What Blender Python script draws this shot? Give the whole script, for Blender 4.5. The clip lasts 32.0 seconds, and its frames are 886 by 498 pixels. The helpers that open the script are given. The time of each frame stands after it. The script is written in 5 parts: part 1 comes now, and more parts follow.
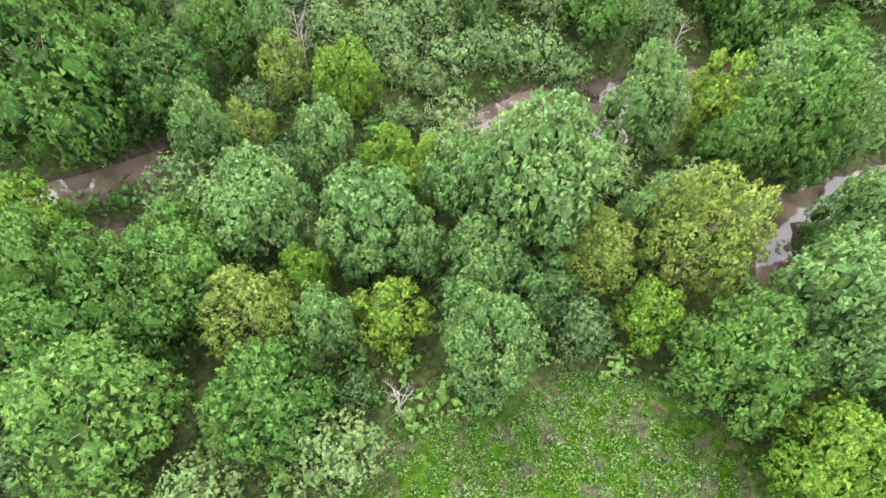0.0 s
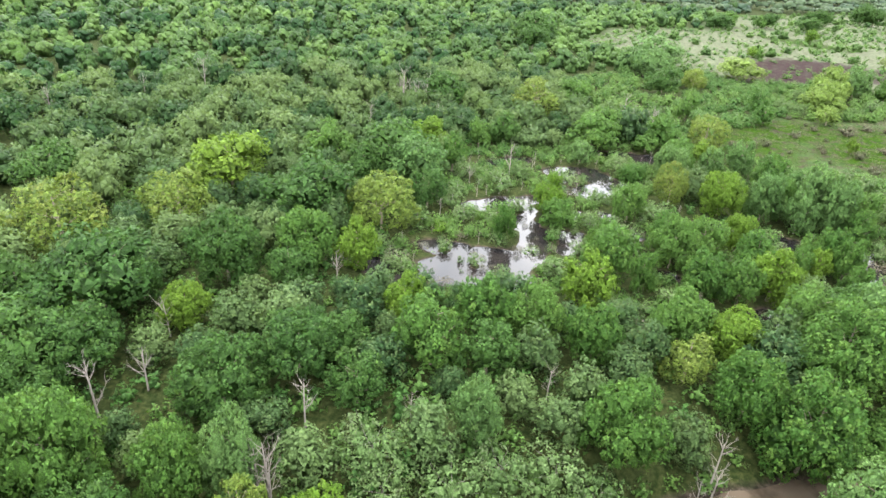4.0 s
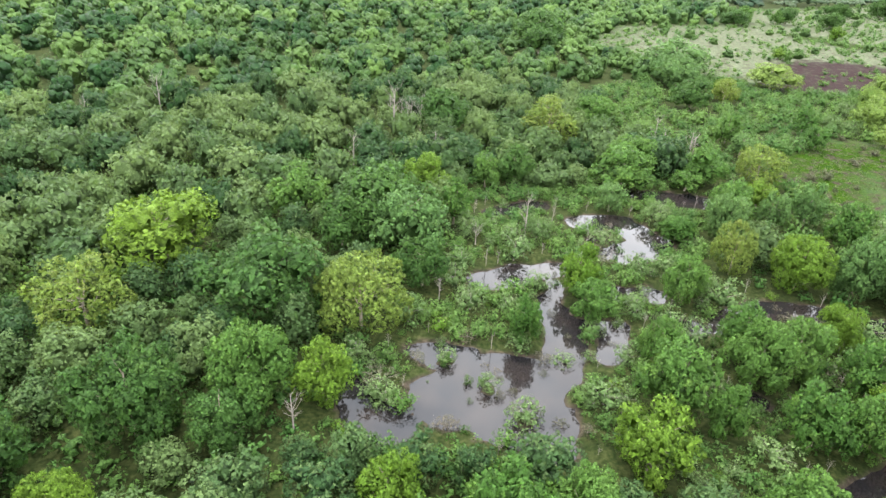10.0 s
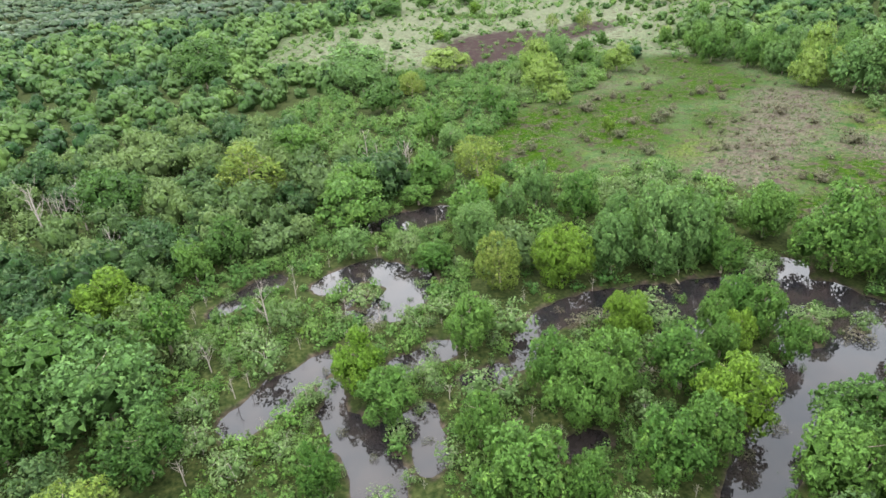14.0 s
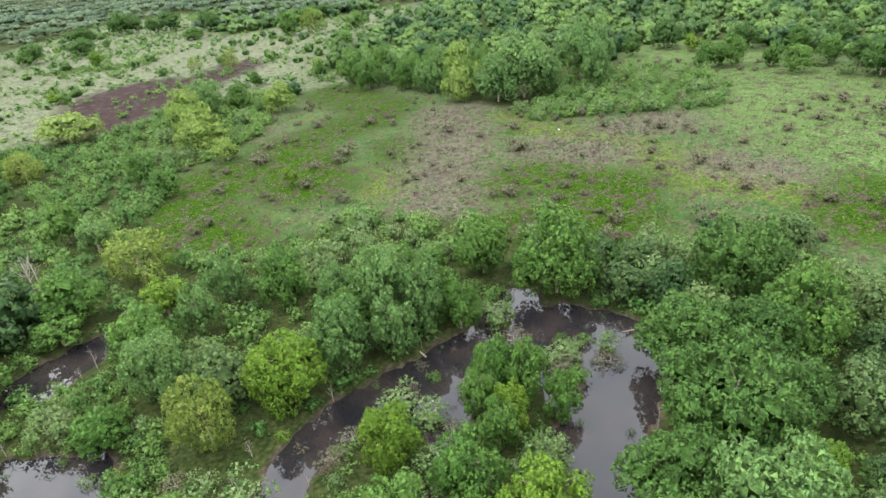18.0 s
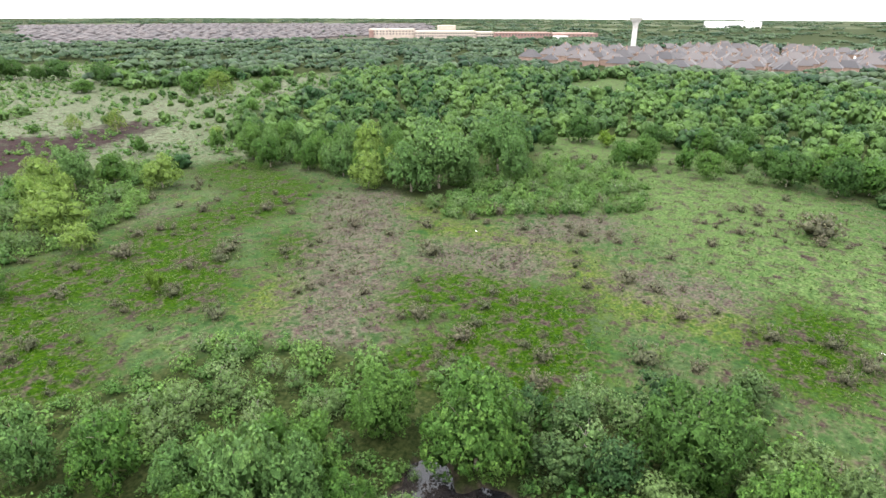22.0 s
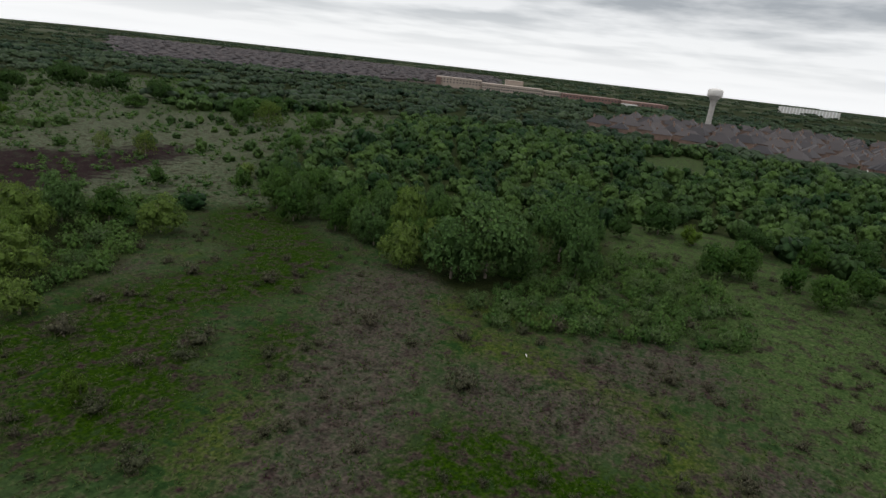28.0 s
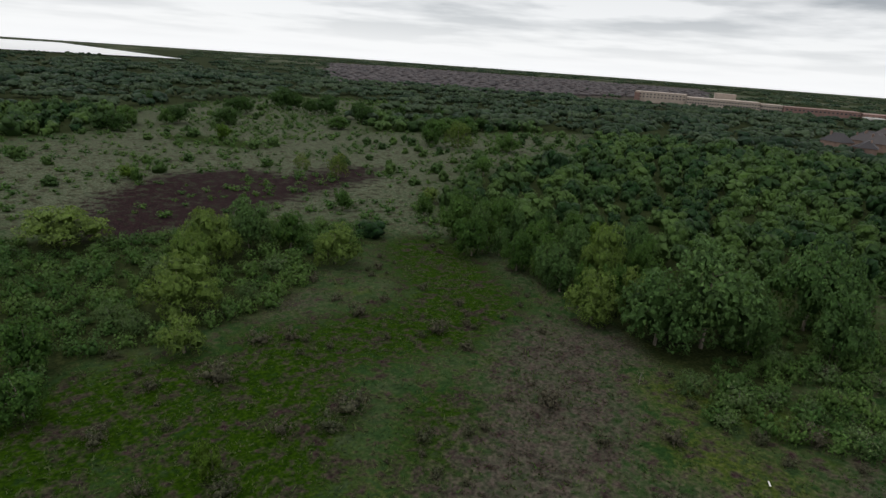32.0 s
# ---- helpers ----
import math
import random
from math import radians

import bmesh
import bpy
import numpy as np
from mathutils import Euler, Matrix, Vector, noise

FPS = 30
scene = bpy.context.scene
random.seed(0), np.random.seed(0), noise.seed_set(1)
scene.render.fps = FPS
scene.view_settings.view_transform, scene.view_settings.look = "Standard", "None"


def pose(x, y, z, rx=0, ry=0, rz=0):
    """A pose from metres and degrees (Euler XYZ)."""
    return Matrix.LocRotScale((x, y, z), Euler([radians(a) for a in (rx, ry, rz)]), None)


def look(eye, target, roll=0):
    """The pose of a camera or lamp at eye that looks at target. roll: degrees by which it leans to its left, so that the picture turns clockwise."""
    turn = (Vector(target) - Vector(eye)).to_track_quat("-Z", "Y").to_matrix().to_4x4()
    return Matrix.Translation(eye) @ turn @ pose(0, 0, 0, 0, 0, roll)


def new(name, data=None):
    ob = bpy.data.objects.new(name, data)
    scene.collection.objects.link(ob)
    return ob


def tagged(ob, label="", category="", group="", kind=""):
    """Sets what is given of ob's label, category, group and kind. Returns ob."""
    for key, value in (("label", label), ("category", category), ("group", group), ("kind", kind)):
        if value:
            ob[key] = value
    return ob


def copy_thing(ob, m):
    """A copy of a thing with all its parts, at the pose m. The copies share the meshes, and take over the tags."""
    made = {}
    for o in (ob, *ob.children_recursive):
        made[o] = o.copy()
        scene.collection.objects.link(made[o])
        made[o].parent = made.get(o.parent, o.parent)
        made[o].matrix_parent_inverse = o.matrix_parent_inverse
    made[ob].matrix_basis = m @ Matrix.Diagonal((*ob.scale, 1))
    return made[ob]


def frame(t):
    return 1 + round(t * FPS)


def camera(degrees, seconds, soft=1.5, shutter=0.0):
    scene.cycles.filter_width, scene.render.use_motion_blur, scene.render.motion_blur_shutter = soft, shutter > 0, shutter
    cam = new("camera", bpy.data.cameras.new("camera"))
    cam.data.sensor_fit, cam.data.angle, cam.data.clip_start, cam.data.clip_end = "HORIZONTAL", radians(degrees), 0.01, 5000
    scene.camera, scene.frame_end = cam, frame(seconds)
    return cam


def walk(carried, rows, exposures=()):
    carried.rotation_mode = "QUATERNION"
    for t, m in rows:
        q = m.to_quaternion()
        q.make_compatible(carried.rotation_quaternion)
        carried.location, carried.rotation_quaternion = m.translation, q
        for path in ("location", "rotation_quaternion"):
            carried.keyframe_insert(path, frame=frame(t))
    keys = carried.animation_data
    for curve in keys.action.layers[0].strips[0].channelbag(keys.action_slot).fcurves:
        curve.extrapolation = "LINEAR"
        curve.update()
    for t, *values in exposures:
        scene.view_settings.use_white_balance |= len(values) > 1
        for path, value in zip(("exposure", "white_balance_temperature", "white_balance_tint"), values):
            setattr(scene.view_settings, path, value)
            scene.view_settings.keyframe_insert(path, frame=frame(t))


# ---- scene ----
cam = camera(73.9, 32.0)
PATH = [
    (0, (1.443, -0.001, 38.892), (1.425, 1.081, 37.211), 6.2),
    (0.5, (1.218, 2.044, 39.101), (1.175, 3.301, 37.546), 5.3),
    (1, (0.961, 3.98, 39.237), (0.891, 5.412, 37.842), 4.7),
    (1.5, (0.77, 5.876, 39.369), (0.673, 7.463, 38.156), 4.2),
    (2, (0.473, 7.624, 39.454), (0.355, 9.339, 38.432), 3.9),
    (2.5, (0.453, 9.176, 39.314), (0.321, 10.943, 38.387), 3.7),
    (3, (0.254, 10.923, 39.359), (0.122, 12.689, 38.431), 3.8),
    (3.5, (0.009, 12.774, 39.432), (-0.121, 14.54, 38.502), 3.8),
    (5.5, (-0.882, 20.288, 39.549), (-1.01, 22.052, 38.616), 3.9),
    (6, (-1.186, 22.247, 39.531), (-1.312, 24.01, 38.596), 3.8),
    (6.5, (-1.472, 24.384, 39.581), (-1.597, 26.147, 38.644), 3.8),
    (7, (-1.729, 26.591, 39.618), (-1.853, 28.352, 38.679), 3.7),
    (7.5, (-1.939, 28.725, 39.747), (-2.064, 30.486, 38.807), 3.5),
    (8, (-2.354, 31.271, 39.747), (-2.474, 33.03, 38.803), 3.6),
    (8.5, (-2.602, 33.477, 39.928), (-2.721, 35.234, 38.981), 3.5),
    (9, (-2.776, 35.675, 40.114), (-2.895, 37.431, 39.165), 3.4),
    (9.5, (-3.04, 38.232, 40.052), (-3.158, 39.987, 39.101), 3.4),
    (10, (-3.283, 40.758, 40.11), (-3.4, 42.512, 39.155), 3.6),
    (10.5, (-3.296, 43.291, 40.038), (-3.394, 45.047, 39.086), 0.0),
    (11, (-3.172, 45.871, 40.089), (-3.187, 47.632, 39.139), -3.2),
    (11.5, (-3.145, 48.203, 40.149), (-3.035, 49.962, 39.203), -3.4),
    (12, (-2.955, 50.635, 40.115), (-2.72, 52.384, 39.172), -3.6),
    (12.5, (-2.598, 52.874, 40.173), (-2.238, 54.602, 39.233), -3.6),
    (13, (-1.937, 55.124, 40.14), (-1.457, 56.825, 39.204), -3.8),
    (13.5, (-1.055, 57.277, 40.129), (-0.46, 58.943, 39.196), -4.0),
    (14, (-0.309, 59.216, 40.246), (0.4, 60.836, 39.313), -4.2),
    (14.5, (0.936, 61.247, 40.059), (1.752, 62.818, 39.128), -4.4),
    (16.5, (6.1, 69.252, 39.212), (7.323, 70.54, 38.293), -4.9),
    (17, (7.805, 70.547, 39.286), (9.109, 71.751, 38.366), -5.2),
    (17.5, (9.632, 71.862, 39.325), (11.014, 72.976, 38.403), -5.5),
    (18, (11.526, 73.021, 39.408), (12.979, 74.04, 38.485), -5.7),
    (18.5, (13.387, 74.088, 39.644), (14.904, 75.005, 38.718), -5.9),
    (19, (15.43, 75.149, 39.768), (17.001, 75.968, 38.84), -4.3),
    (19.5, (17.559, 76.109, 39.946), (19.153, 76.876, 39.012), -0.6),
    (20, (19.712, 77.021, 40.075), (21.308, 77.783, 39.14), -0.2),
    (20.5, (21.716, 77.833, 40.136), (23.299, 78.591, 39.178), -0.1),
    (21, (23.596, 78.75, 40.278), (25.138, 79.486, 39.239), -0.1),
    (21.5, (25.697, 79.865, 40.621), (27.293, 80.624, 39.684), 0.1),
    (22, (27.567, 80.989, 40.988), (29.247, 81.783, 40.246), 0.1),
    (22.5, (29.434, 81.699, 40.864), (31.158, 82.516, 40.264), 0.3),
    (23, (31.426, 82.942, 40.835), (33.153, 83.757, 40.237), 0.2),
    (23.5, (33.275, 84.106, 40.963), (35.002, 84.916, 40.362), 0.3),
    (24, (35.087, 85.332, 41.121), (36.815, 86.138, 40.516), 0.5),
    (24.5, (37.126, 86.29, 41.019), (38.854, 87.097, 40.415), 0.5),
    (26.5, (47.398, 91.371, 41.171), (49.117, 92.193, 40.563), 1.3),
    (27, (49.883, 92.637, 41.164), (51.595, 93.472, 40.556), 1.3),
    (27.5, (52.14, 94.002, 41.266), (53.836, 94.872, 40.659), 3.6),
    (28, (54.158, 94.994, 41.266), (55.812, 95.941, 40.662), 6.4),
    (28.5, (56.12, 96.282, 41.301), (57.719, 97.32, 40.695), 5.9),
    (29, (58.015, 97.461, 41.327), (59.562, 98.574, 40.719), 4.8),
    (29.5, (59.889, 98.699, 41.386), (61.387, 99.877, 40.778), 4.6),
    (30, (61.763, 100.228, 41.307), (63.214, 101.464, 40.699), 4.3),
    (30.5, (63.641, 101.741, 41.3), (65.043, 103.03, 40.691), 4.1),
    (31, (65.234, 103.286, 41.338), (66.589, 104.625, 40.729), 4.2),
    (31.5, (66.762, 105.011, 41.361), (68.07, 106.396, 40.75), 4.1),
    (32, (68.311, 107.046, 41.152), (69.575, 108.472, 40.545), 4.1),
]
walk(cam, [(t, look(eye, target, roll)) for t, eye, target, roll in PATH], exposures=[
    (0.0, 2.5), (1.0, 2.5), (3.0, 2.36), (7.0, 2.2), (12.0, 2.1), (17.0, 1.92), (20.5, 1.9), (22.0, 1.82), (22.5, 1.25), (23.0, 0.75), (24.0, -0.06), (24.5, -0.52), (25.2, -0.63), (27.0, -0.67), (32.0, -0.66)])

# ---- world and sun: a bright, thinly broken overcast ----
world = bpy.data.worlds.new("overcast_sky")
scene.world = world
world.use_nodes = True
wn, wl = world.node_tree.nodes, world.node_tree.links
back = wn["Background"]
sky = wn.new("ShaderNodeTexSky")
sky.sky_type = "NISHITA"
sky.sun_disc = False
sky.sun_elevation, sky.sun_rotation = radians(58), radians(200)
sky_dim = wn.new("ShaderNodeVectorMath")
sky_dim.operation = "SCALE"
sky_dim.inputs["Scale"].default_value = 0.11
wl.new(sky.outputs[0], sky_dim.inputs[0])
place = wn.new("ShaderNodeTexCoord")
split = wn.new("ShaderNodeSeparateXYZ")
wl.new(place.outputs["Generated"], split.inputs[0])
lift = wn.new("ShaderNodeMath")
lift.operation = "MAXIMUM"
wl.new(split.outputs[2], lift.inputs[0])
lift.inputs[1].default_value = 0.0
lift2 = wn.new("ShaderNodeMath")
wl.new(lift.outputs[0], lift2.inputs[0])
lift2.inputs[1].default_value = 0.06
flat = wn.new("ShaderNodeCombineXYZ")
for i in (0, 1):
    div = wn.new("ShaderNodeMath")
    div.operation = "DIVIDE"
    wl.new(split.outputs[i], div.inputs[0])
    wl.new(lift2.outputs[0], div.inputs[1])
    wl.new(div.outputs[0], flat.inputs[i])
clouds = wn.new("ShaderNodeTexNoise")
clouds.inputs["Scale"].default_value = 0.42
clouds.inputs["Detail"].default_value = 6
clouds.inputs["Roughness"].default_value = 0.55
wl.new(flat.outputs[0], clouds.inputs["Vector"])
tones = wn.new("ShaderNodeValToRGB")
tones.color_ramp.elements[0].position, tones.color_ramp.elements[0].color = 0.40, (0.66, 0.70, 0.75, 1)
tones.color_ramp.elements[1].position, tones.color_ramp.elements[1].color = 0.56, (1.46, 1.47, 1.49, 1)
wl.new(clouds.outputs[0], tones.inputs[0])
glow = wn.new("ShaderNodeMapRange")
for i_, v_ in enumerate((0.0, 0.11, 1.0, 0.0)):
    glow.inputs[i_ + 1].default_value = v_
wl.new(lift.outputs[0], glow.inputs[0])
thin = wn.new("ShaderNodeMixRGB")
wl.new(glow.outputs[0], thin.inputs[0])
wl.new(tones.outputs[0], thin.inputs[1])
thin.inputs[2].default_value = (1.66, 1.68, 1.71, 1)
cover = wn.new("ShaderNodeMixRGB")
cover.inputs[0].default_value = 0.88
wl.new(sky_dim.outputs[0], cover.inputs[1])
wl.new(thin.outputs[0], cover.inputs[2])
# an overcast sky is brightest overhead
dome = wn.new("ShaderNodeMapRange")
for i_, v_ in enumerate((0.12, 0.75, 1.0, 2.0)):
    dome.inputs[i_ + 1].default_value = v_
wl.new(lift.outputs[0], dome.inputs[0])
over = wn.new("ShaderNodeVectorMath")
over.operation = "SCALE"
wl.new(cover.outputs[0], over.inputs[0])
wl.new(dome.outputs[0], over.inputs["Scale"])
wl.new(over.outputs[0], back.inputs[0])
back.inputs[1].default_value = 1.0

sun = new("sun", bpy.data.lights.new("sun", "SUN"))
sun.data.energy, sun.data.angle, sun.data.color = 1.9, radians(16), (1.0, 0.97, 0.92)
sun.matrix_world = pose(0, 0, 300, 32, 0, 200)


# ---- materials ----
def material(name, rough=0.8, spec=0.3):
    m = bpy.data.materials.new(name)
    m.use_nodes = True
    b = m.node_tree.nodes["Principled BSDF"]
    b.inputs["Roughness"].default_value = rough
    b.inputs["Specular IOR Level"].default_value = spec
    return m, m.node_tree.nodes, m.node_tree.links, b


def mix(nodes, links, fac, a, b, kind="MIX"):
    n = nodes.new("ShaderNodeMixRGB")
    n.blend_type = kind
    for socket, value in zip(n.inputs, (fac, a, b)):
        if hasattr(value, "default_value"):
            links.new(value, socket)
        elif isinstance(value, tuple):
            socket.default_value = (*value, 1)
        else:
            socket.default_value = value
    return n.outputs[0]


def span(nodes, links, value, low, high, to0=0.0, to1=1.0):
    n = nodes.new("ShaderNodeMapRange")
    links.new(value, n.inputs[0])
    for i, v in enumerate((low, high, to0, to1)):
        n.inputs[i + 1].default_value = v
    return n.outputs[0]


def noise_of(nodes, links, scale, detail=4, coords="Object", rough=0.6):
    c = nodes.new("ShaderNodeTexCoord")
    n = nodes.new("ShaderNodeTexNoise")
    n.inputs["Scale"].default_value, n.inputs["Detail"].default_value, n.inputs["Roughness"].default_value = scale, detail, rough
    links.new(c.outputs[coords], n.inputs["Vector"])
    return n.outputs[0]


def relief(nodes, links, bsdf, height, strength, distance):
    n = nodes.new("ShaderNodeBump")
    n.inputs["Strength"].default_value, n.inputs["Distance"].default_value = strength, distance
    links.new(height, n.inputs["Height"])
    links.new(n.outputs[0], bsdf.inputs["Normal"])


def attribute(nodes, name):
    n = nodes.new("ShaderNodeAttribute")
    n.attribute_name = name
    return n.outputs["Fac"]


def foliage(name, low, high, accent, joined=False, full=0.58, vary=0.9, gloss=0.09):
    """Leaves: a tone for each plant, a smaller shift for each clump and leaf, and light that comes through."""
    m, n, l, b = material(name, 0.66, gloss)
    if joined:
        plant = attribute(n, "tone")
    else:
        info = n.new("ShaderNodeObjectInfo")
        plant = info.outputs["Random"]
    geo = n.new("ShaderNodeNewGeometry")
    clump = attribute(n, "clump")
    colour = mix(n, l, plant, low, high)
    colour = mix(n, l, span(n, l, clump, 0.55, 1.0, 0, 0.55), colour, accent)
    colour = mix(n, l, 1.0, colour, mix(n, l, geo.outputs["Random Per Island"], (1 - 0.36 * vary,) * 3, (1 + 0.36 * vary, 1 + 0.34 * vary, 1 + 0.3 * vary)), "MULTIPLY")
    grain = noise_of(n, l, 3.0, 4, rough=0.75)
    colour = mix(n, l, 1.0, colour, mix(n, l, span(n, l, grain, 0.36, 0.64), (1 - 0.32 * vary,) * 3, (1 + 0.27 * vary, 1 + 0.26 * vary, 1 + 0.22 * vary)), "MULTIPLY")
    leafy = noise_of(n, l, 9.0, 2, rough=0.6)
    colour = mix(n, l, 1.0, colour, mix(n, l, span(n, l, leafy, 0.34, 0.66), (0.44, 0.44, 0.45), (0.76, 0.75, 0.72)), "MULTIPLY")
    l.new(colour, b.inputs["Base Color"])
    way = n.new("ShaderNodeAttribute")
    way.attribute_name = "lean"
    turn = n.new("ShaderNodeVectorTransform")
    turn.vector_type, turn.convert_from, turn.convert_to = "NORMAL", "OBJECT", "WORLD"
    l.new(way.outputs["Vector"], turn.inputs[0])
    rounded = n.new("ShaderNodeVectorMath")
    rounded.operation = "NORMALIZE"
    l.new(mix(n, l, full, geo.outputs["Normal"], turn.outputs[0]), rounded.inputs[0])
    ruffle = n.new("ShaderNodeBump")
    ruffle.inputs["Strength"].default_value, ruffle.inputs["Distance"].default_value = 0.9, 0.22
    l.new(noise_of(n, l, 2.4, 3, rough=0.7), ruffle.inputs["Height"])
    l.new(rounded.outputs[0], ruffle.inputs["Normal"])
    l.new(ruffle.outputs[0], b.inputs["Normal"])
    t = n.new("ShaderNodeBsdfTranslucent")
    l.new(mix(n, l, 1.0, colour, (1.5, 1.5, 0.7), "MULTIPLY"), t.inputs[0])
    s = n.new("ShaderNodeMixShader")
    s.inputs[0].default_value = 0.22
    l.new(b.outputs[0], s.inputs[1])
    l.new(t.outputs[0], s.inputs[2])
    l.new(s.outputs[0], n["Material Output"].inputs[0])
    return m


LEAF = {
    "green": foliage("leaf_green", (0.040, 0.102, 0.017), (0.070, 0.147, 0.029), (0.105, 0.184, 0.036)),
    "grey": foliage("leaf_grey_green", (0.061, 0.132, 0.036), (0.090, 0.170, 0.052), (0.123, 0.203, 0.059)),
    "bright": foliage("leaf_bright", (0.071, 0.148, 0.014), (0.098, 0.172, 0.019), (0.121, 0.192, 0.025)),
    "olive": foliage("leaf_olive", (0.090, 0.150, 0.024), (0.117, 0.168, 0.032), (0.159, 0.182, 0.046)),
    "dark": foliage("leaf_dark", (0.029, 0.075, 0.015), (0.046, 0.104, 0.021), (0.067, 0.127, 0.027)),
    "willow": foliage("leaf_willow", (0.100, 0.176, 0.030), (0.134, 0.206, 0.042), (0.160, 0.224, 0.050), vary=0.8, gloss=0.12),
    "shrub": foliage("leaf_shrub", (0.069, 0.127, 0.040), (0.104, 0.168, 0.059), (0.142, 0.177, 0.095)),
    "mound": foliage("leaf_mound", (0.070, 0.084, 0.044), (0.104, 0.096, 0.068), (0.132, 0.108, 0.092)),
}
WOODS = foliage("leaf_woods", (0.026, 0.066, 0.019), (0.102, 0.160, 0.052), (0.119, 0.176, 0.060), joined=True, full=0.8, vary=0.42, gloss=0.1)
FARTHER = foliage("leaf_farther_woods", (0.023, 0.065, 0.020), (0.096, 0.174, 0.044), (0.106, 0.182, 0.048), joined=True, full=0.8, vary=0.5, gloss=0.1)
# aerial haze is mixed into this colour: greyer, bluer leaves for the far trees
HAZED_DISTANT = foliage("leaf_hazed_distant", (0.030, 0.064, 0.034), (0.078, 0.120, 0.062), (0.088, 0.130, 0.066), joined=True, full=0.8, vary=0.4, gloss=0.1)
UNDER = foliage("leaf_undergrowth", (0.044, 0.112, 0.024), (0.090, 0.172, 0.038), (0.106, 0.146, 0.056), joined=True, full=0.6, vary=0.7, gloss=0.1)
GRASS = foliage("grass_blades", (0.040, 0.084, 0.016), (0.068, 0.100, 0.030), (0.082, 0.098, 0.042), joined=True)


TUSSOCK = foliage("dry_tussock", (0.034, 0.034, 0.018), (0.066, 0.054, 0.040), (0.062, 0.072, 0.030), joined=True, gloss=0.05)


def bark(name, low, high):
    m, n, l, b = material(name, 0.9, 0.2)
    v = noise_of(n, l, 3.0, 6)
    l.new(mix(n, l, v, low, high), b.inputs["Base Color"])
    relief(n, l, b, v, 0.6, 0.05)
    return m


BARK = bark("bark", (0.10, 0.08, 0.06), (0.22, 0.19, 0.15))
DEADWOOD = bark("weathered_deadwood", (0.10, 0.088, 0.076), (0.215, 0.19, 0.168))

# open ground: grass, dry thatch, lush wet grass, burnt patch, mud and woodland floor with its shade painted in, told by
# soft zones
GROUND, gn, gl, gb = material("ground_cover", 1.0, 0.02)
fine, coarse, broad = noise_of(gn, gl, 2.2, 8), noise_of(gn, gl, 0.32, 6), noise_of(gn, gl, 0.05, 5)
c = mix(gn, gl, span(gn, gl, coarse, 0.35, 0.65), (0.018, 0.043, 0.012), (0.037, 0.066, 0.021))
c = mix(gn, gl, span(gn, gl, broad, 0.45, 0.66, 0, 0.7), c, (0.046, 0.068, 0.028))
c = mix(gn, gl, span(gn, gl, noise_of(gn, gl, 0.11, 5), 0.5, 0.64, 0, 0.5), c, (0.055, 0.062, 0.036))
c = mix(gn, gl, span(gn, gl, noise_of(gn, gl, 0.16, 4), 0.52, 0.66, 0, 0.6), c, (0.056, 0.078, 0.010))


mottle = noise_of(gn, gl, 0.85, 6)


def zone(colour, name, low, high, rag=3.2, soft=0.5):
    """Lays a cover over colour where its zone runs, with a ragged, patchy edge."""
    total = attribute(gn, name)
    for value, share in ((coarse, rag), (mottle, rag * 0.8)):
        add = gn.new("ShaderNodeMath")
        add.operation = "MULTIPLY_ADD"
        gl.new(value, add.inputs[0])
        add.inputs[1].default_value = share
        gl.new(total, add.inputs[2])
        total = add.outputs[0]
    where = span(gn, gl, total, 0.5 - soft + rag * 0.9, 0.5 + soft + rag * 0.9)
    return mix(gn, gl, where, colour, mix(gn, gl, span(gn, gl, fine, 0.35, 0.65), low, high))


c = zone(c, "pale", (0.066, 0.086, 0.048), (0.142, 0.142, 0.112), 4.0)
c = zone(c, "gold", (0.036, 0.058, 0.008), (0.062, 0.080, 0.014), 4.5)
c = zone(c, "fresh", (0.040, 0.073, 0.019), (0.068, 0.102, 0.036), 2.8, 0.7)
c = zone(c, "lush", (0.011, 0.030, 0.001), (0.021, 0.046, 0.002), 3.4, 0.4)
c = zone(c, "dry", (0.048, 0.046, 0.034), (0.080, 0.070, 0.056), 4.2, 0.6)
c = zone(c, "burn", (0.013, 0.007, 0.008), (0.030, 0.018, 0.019), 3.8, 0.5)
# woodland floor: the shade under the crowns is put into this dark colour
c = zone(c, "shaded_wood", (0.014, 0.024, 0.007), (0.032, 0.038, 0.014), 0.6, 0.15)
c = zone(c, "mud", (0.025, 0.020, 0.015), (0.046, 0.038, 0.030), 0.9, 0.25)
c = mix(gn, gl, 1.0, c, mix(gn, gl, span(gn, gl, mottle, 0.34, 0.66), (0.70, 0.76, 0.74), (1.30, 1.22, 1.22)), "MULTIPLY")
c = mix(gn, gl, 1.0, c, mix(gn, gl, span(gn, gl, fine, 0.3, 0.7), (0.40, 0.41, 0.40), (0.87, 0.86, 0.83)), "MULTIPLY")
gl.new(c, gb.inputs["Base Color"])
relief(gn, gl, gb, fine, 0.5, 0.08)

WATER, n_, l_, b_ = material("still_dark_water", 0.02, 0.32)
l_.new(mix(n_, l_, span(n_, l_, noise_of(n_, l_, 0.25, 4), 0.35, 0.7), (0.005, 0.005, 0.006), (0.014, 0.011, 0.010)), b_.inputs["Base Color"])
relief(n_, l_, b_, noise_of(n_, l_, 1.3, 3), 0.05, 0.02)
SHALLOW, n_, l_, b_ = material("shallow_silty_water", 0.04, 0.34)
l_.new(mix(n_, l_, span(n_, l_, noise_of(n_, l_, 0.22, 5), 0.4, 0.6), (0.018, 0.013, 0.009), (0.056, 0.044, 0.032)), b_.inputs["Base Color"])
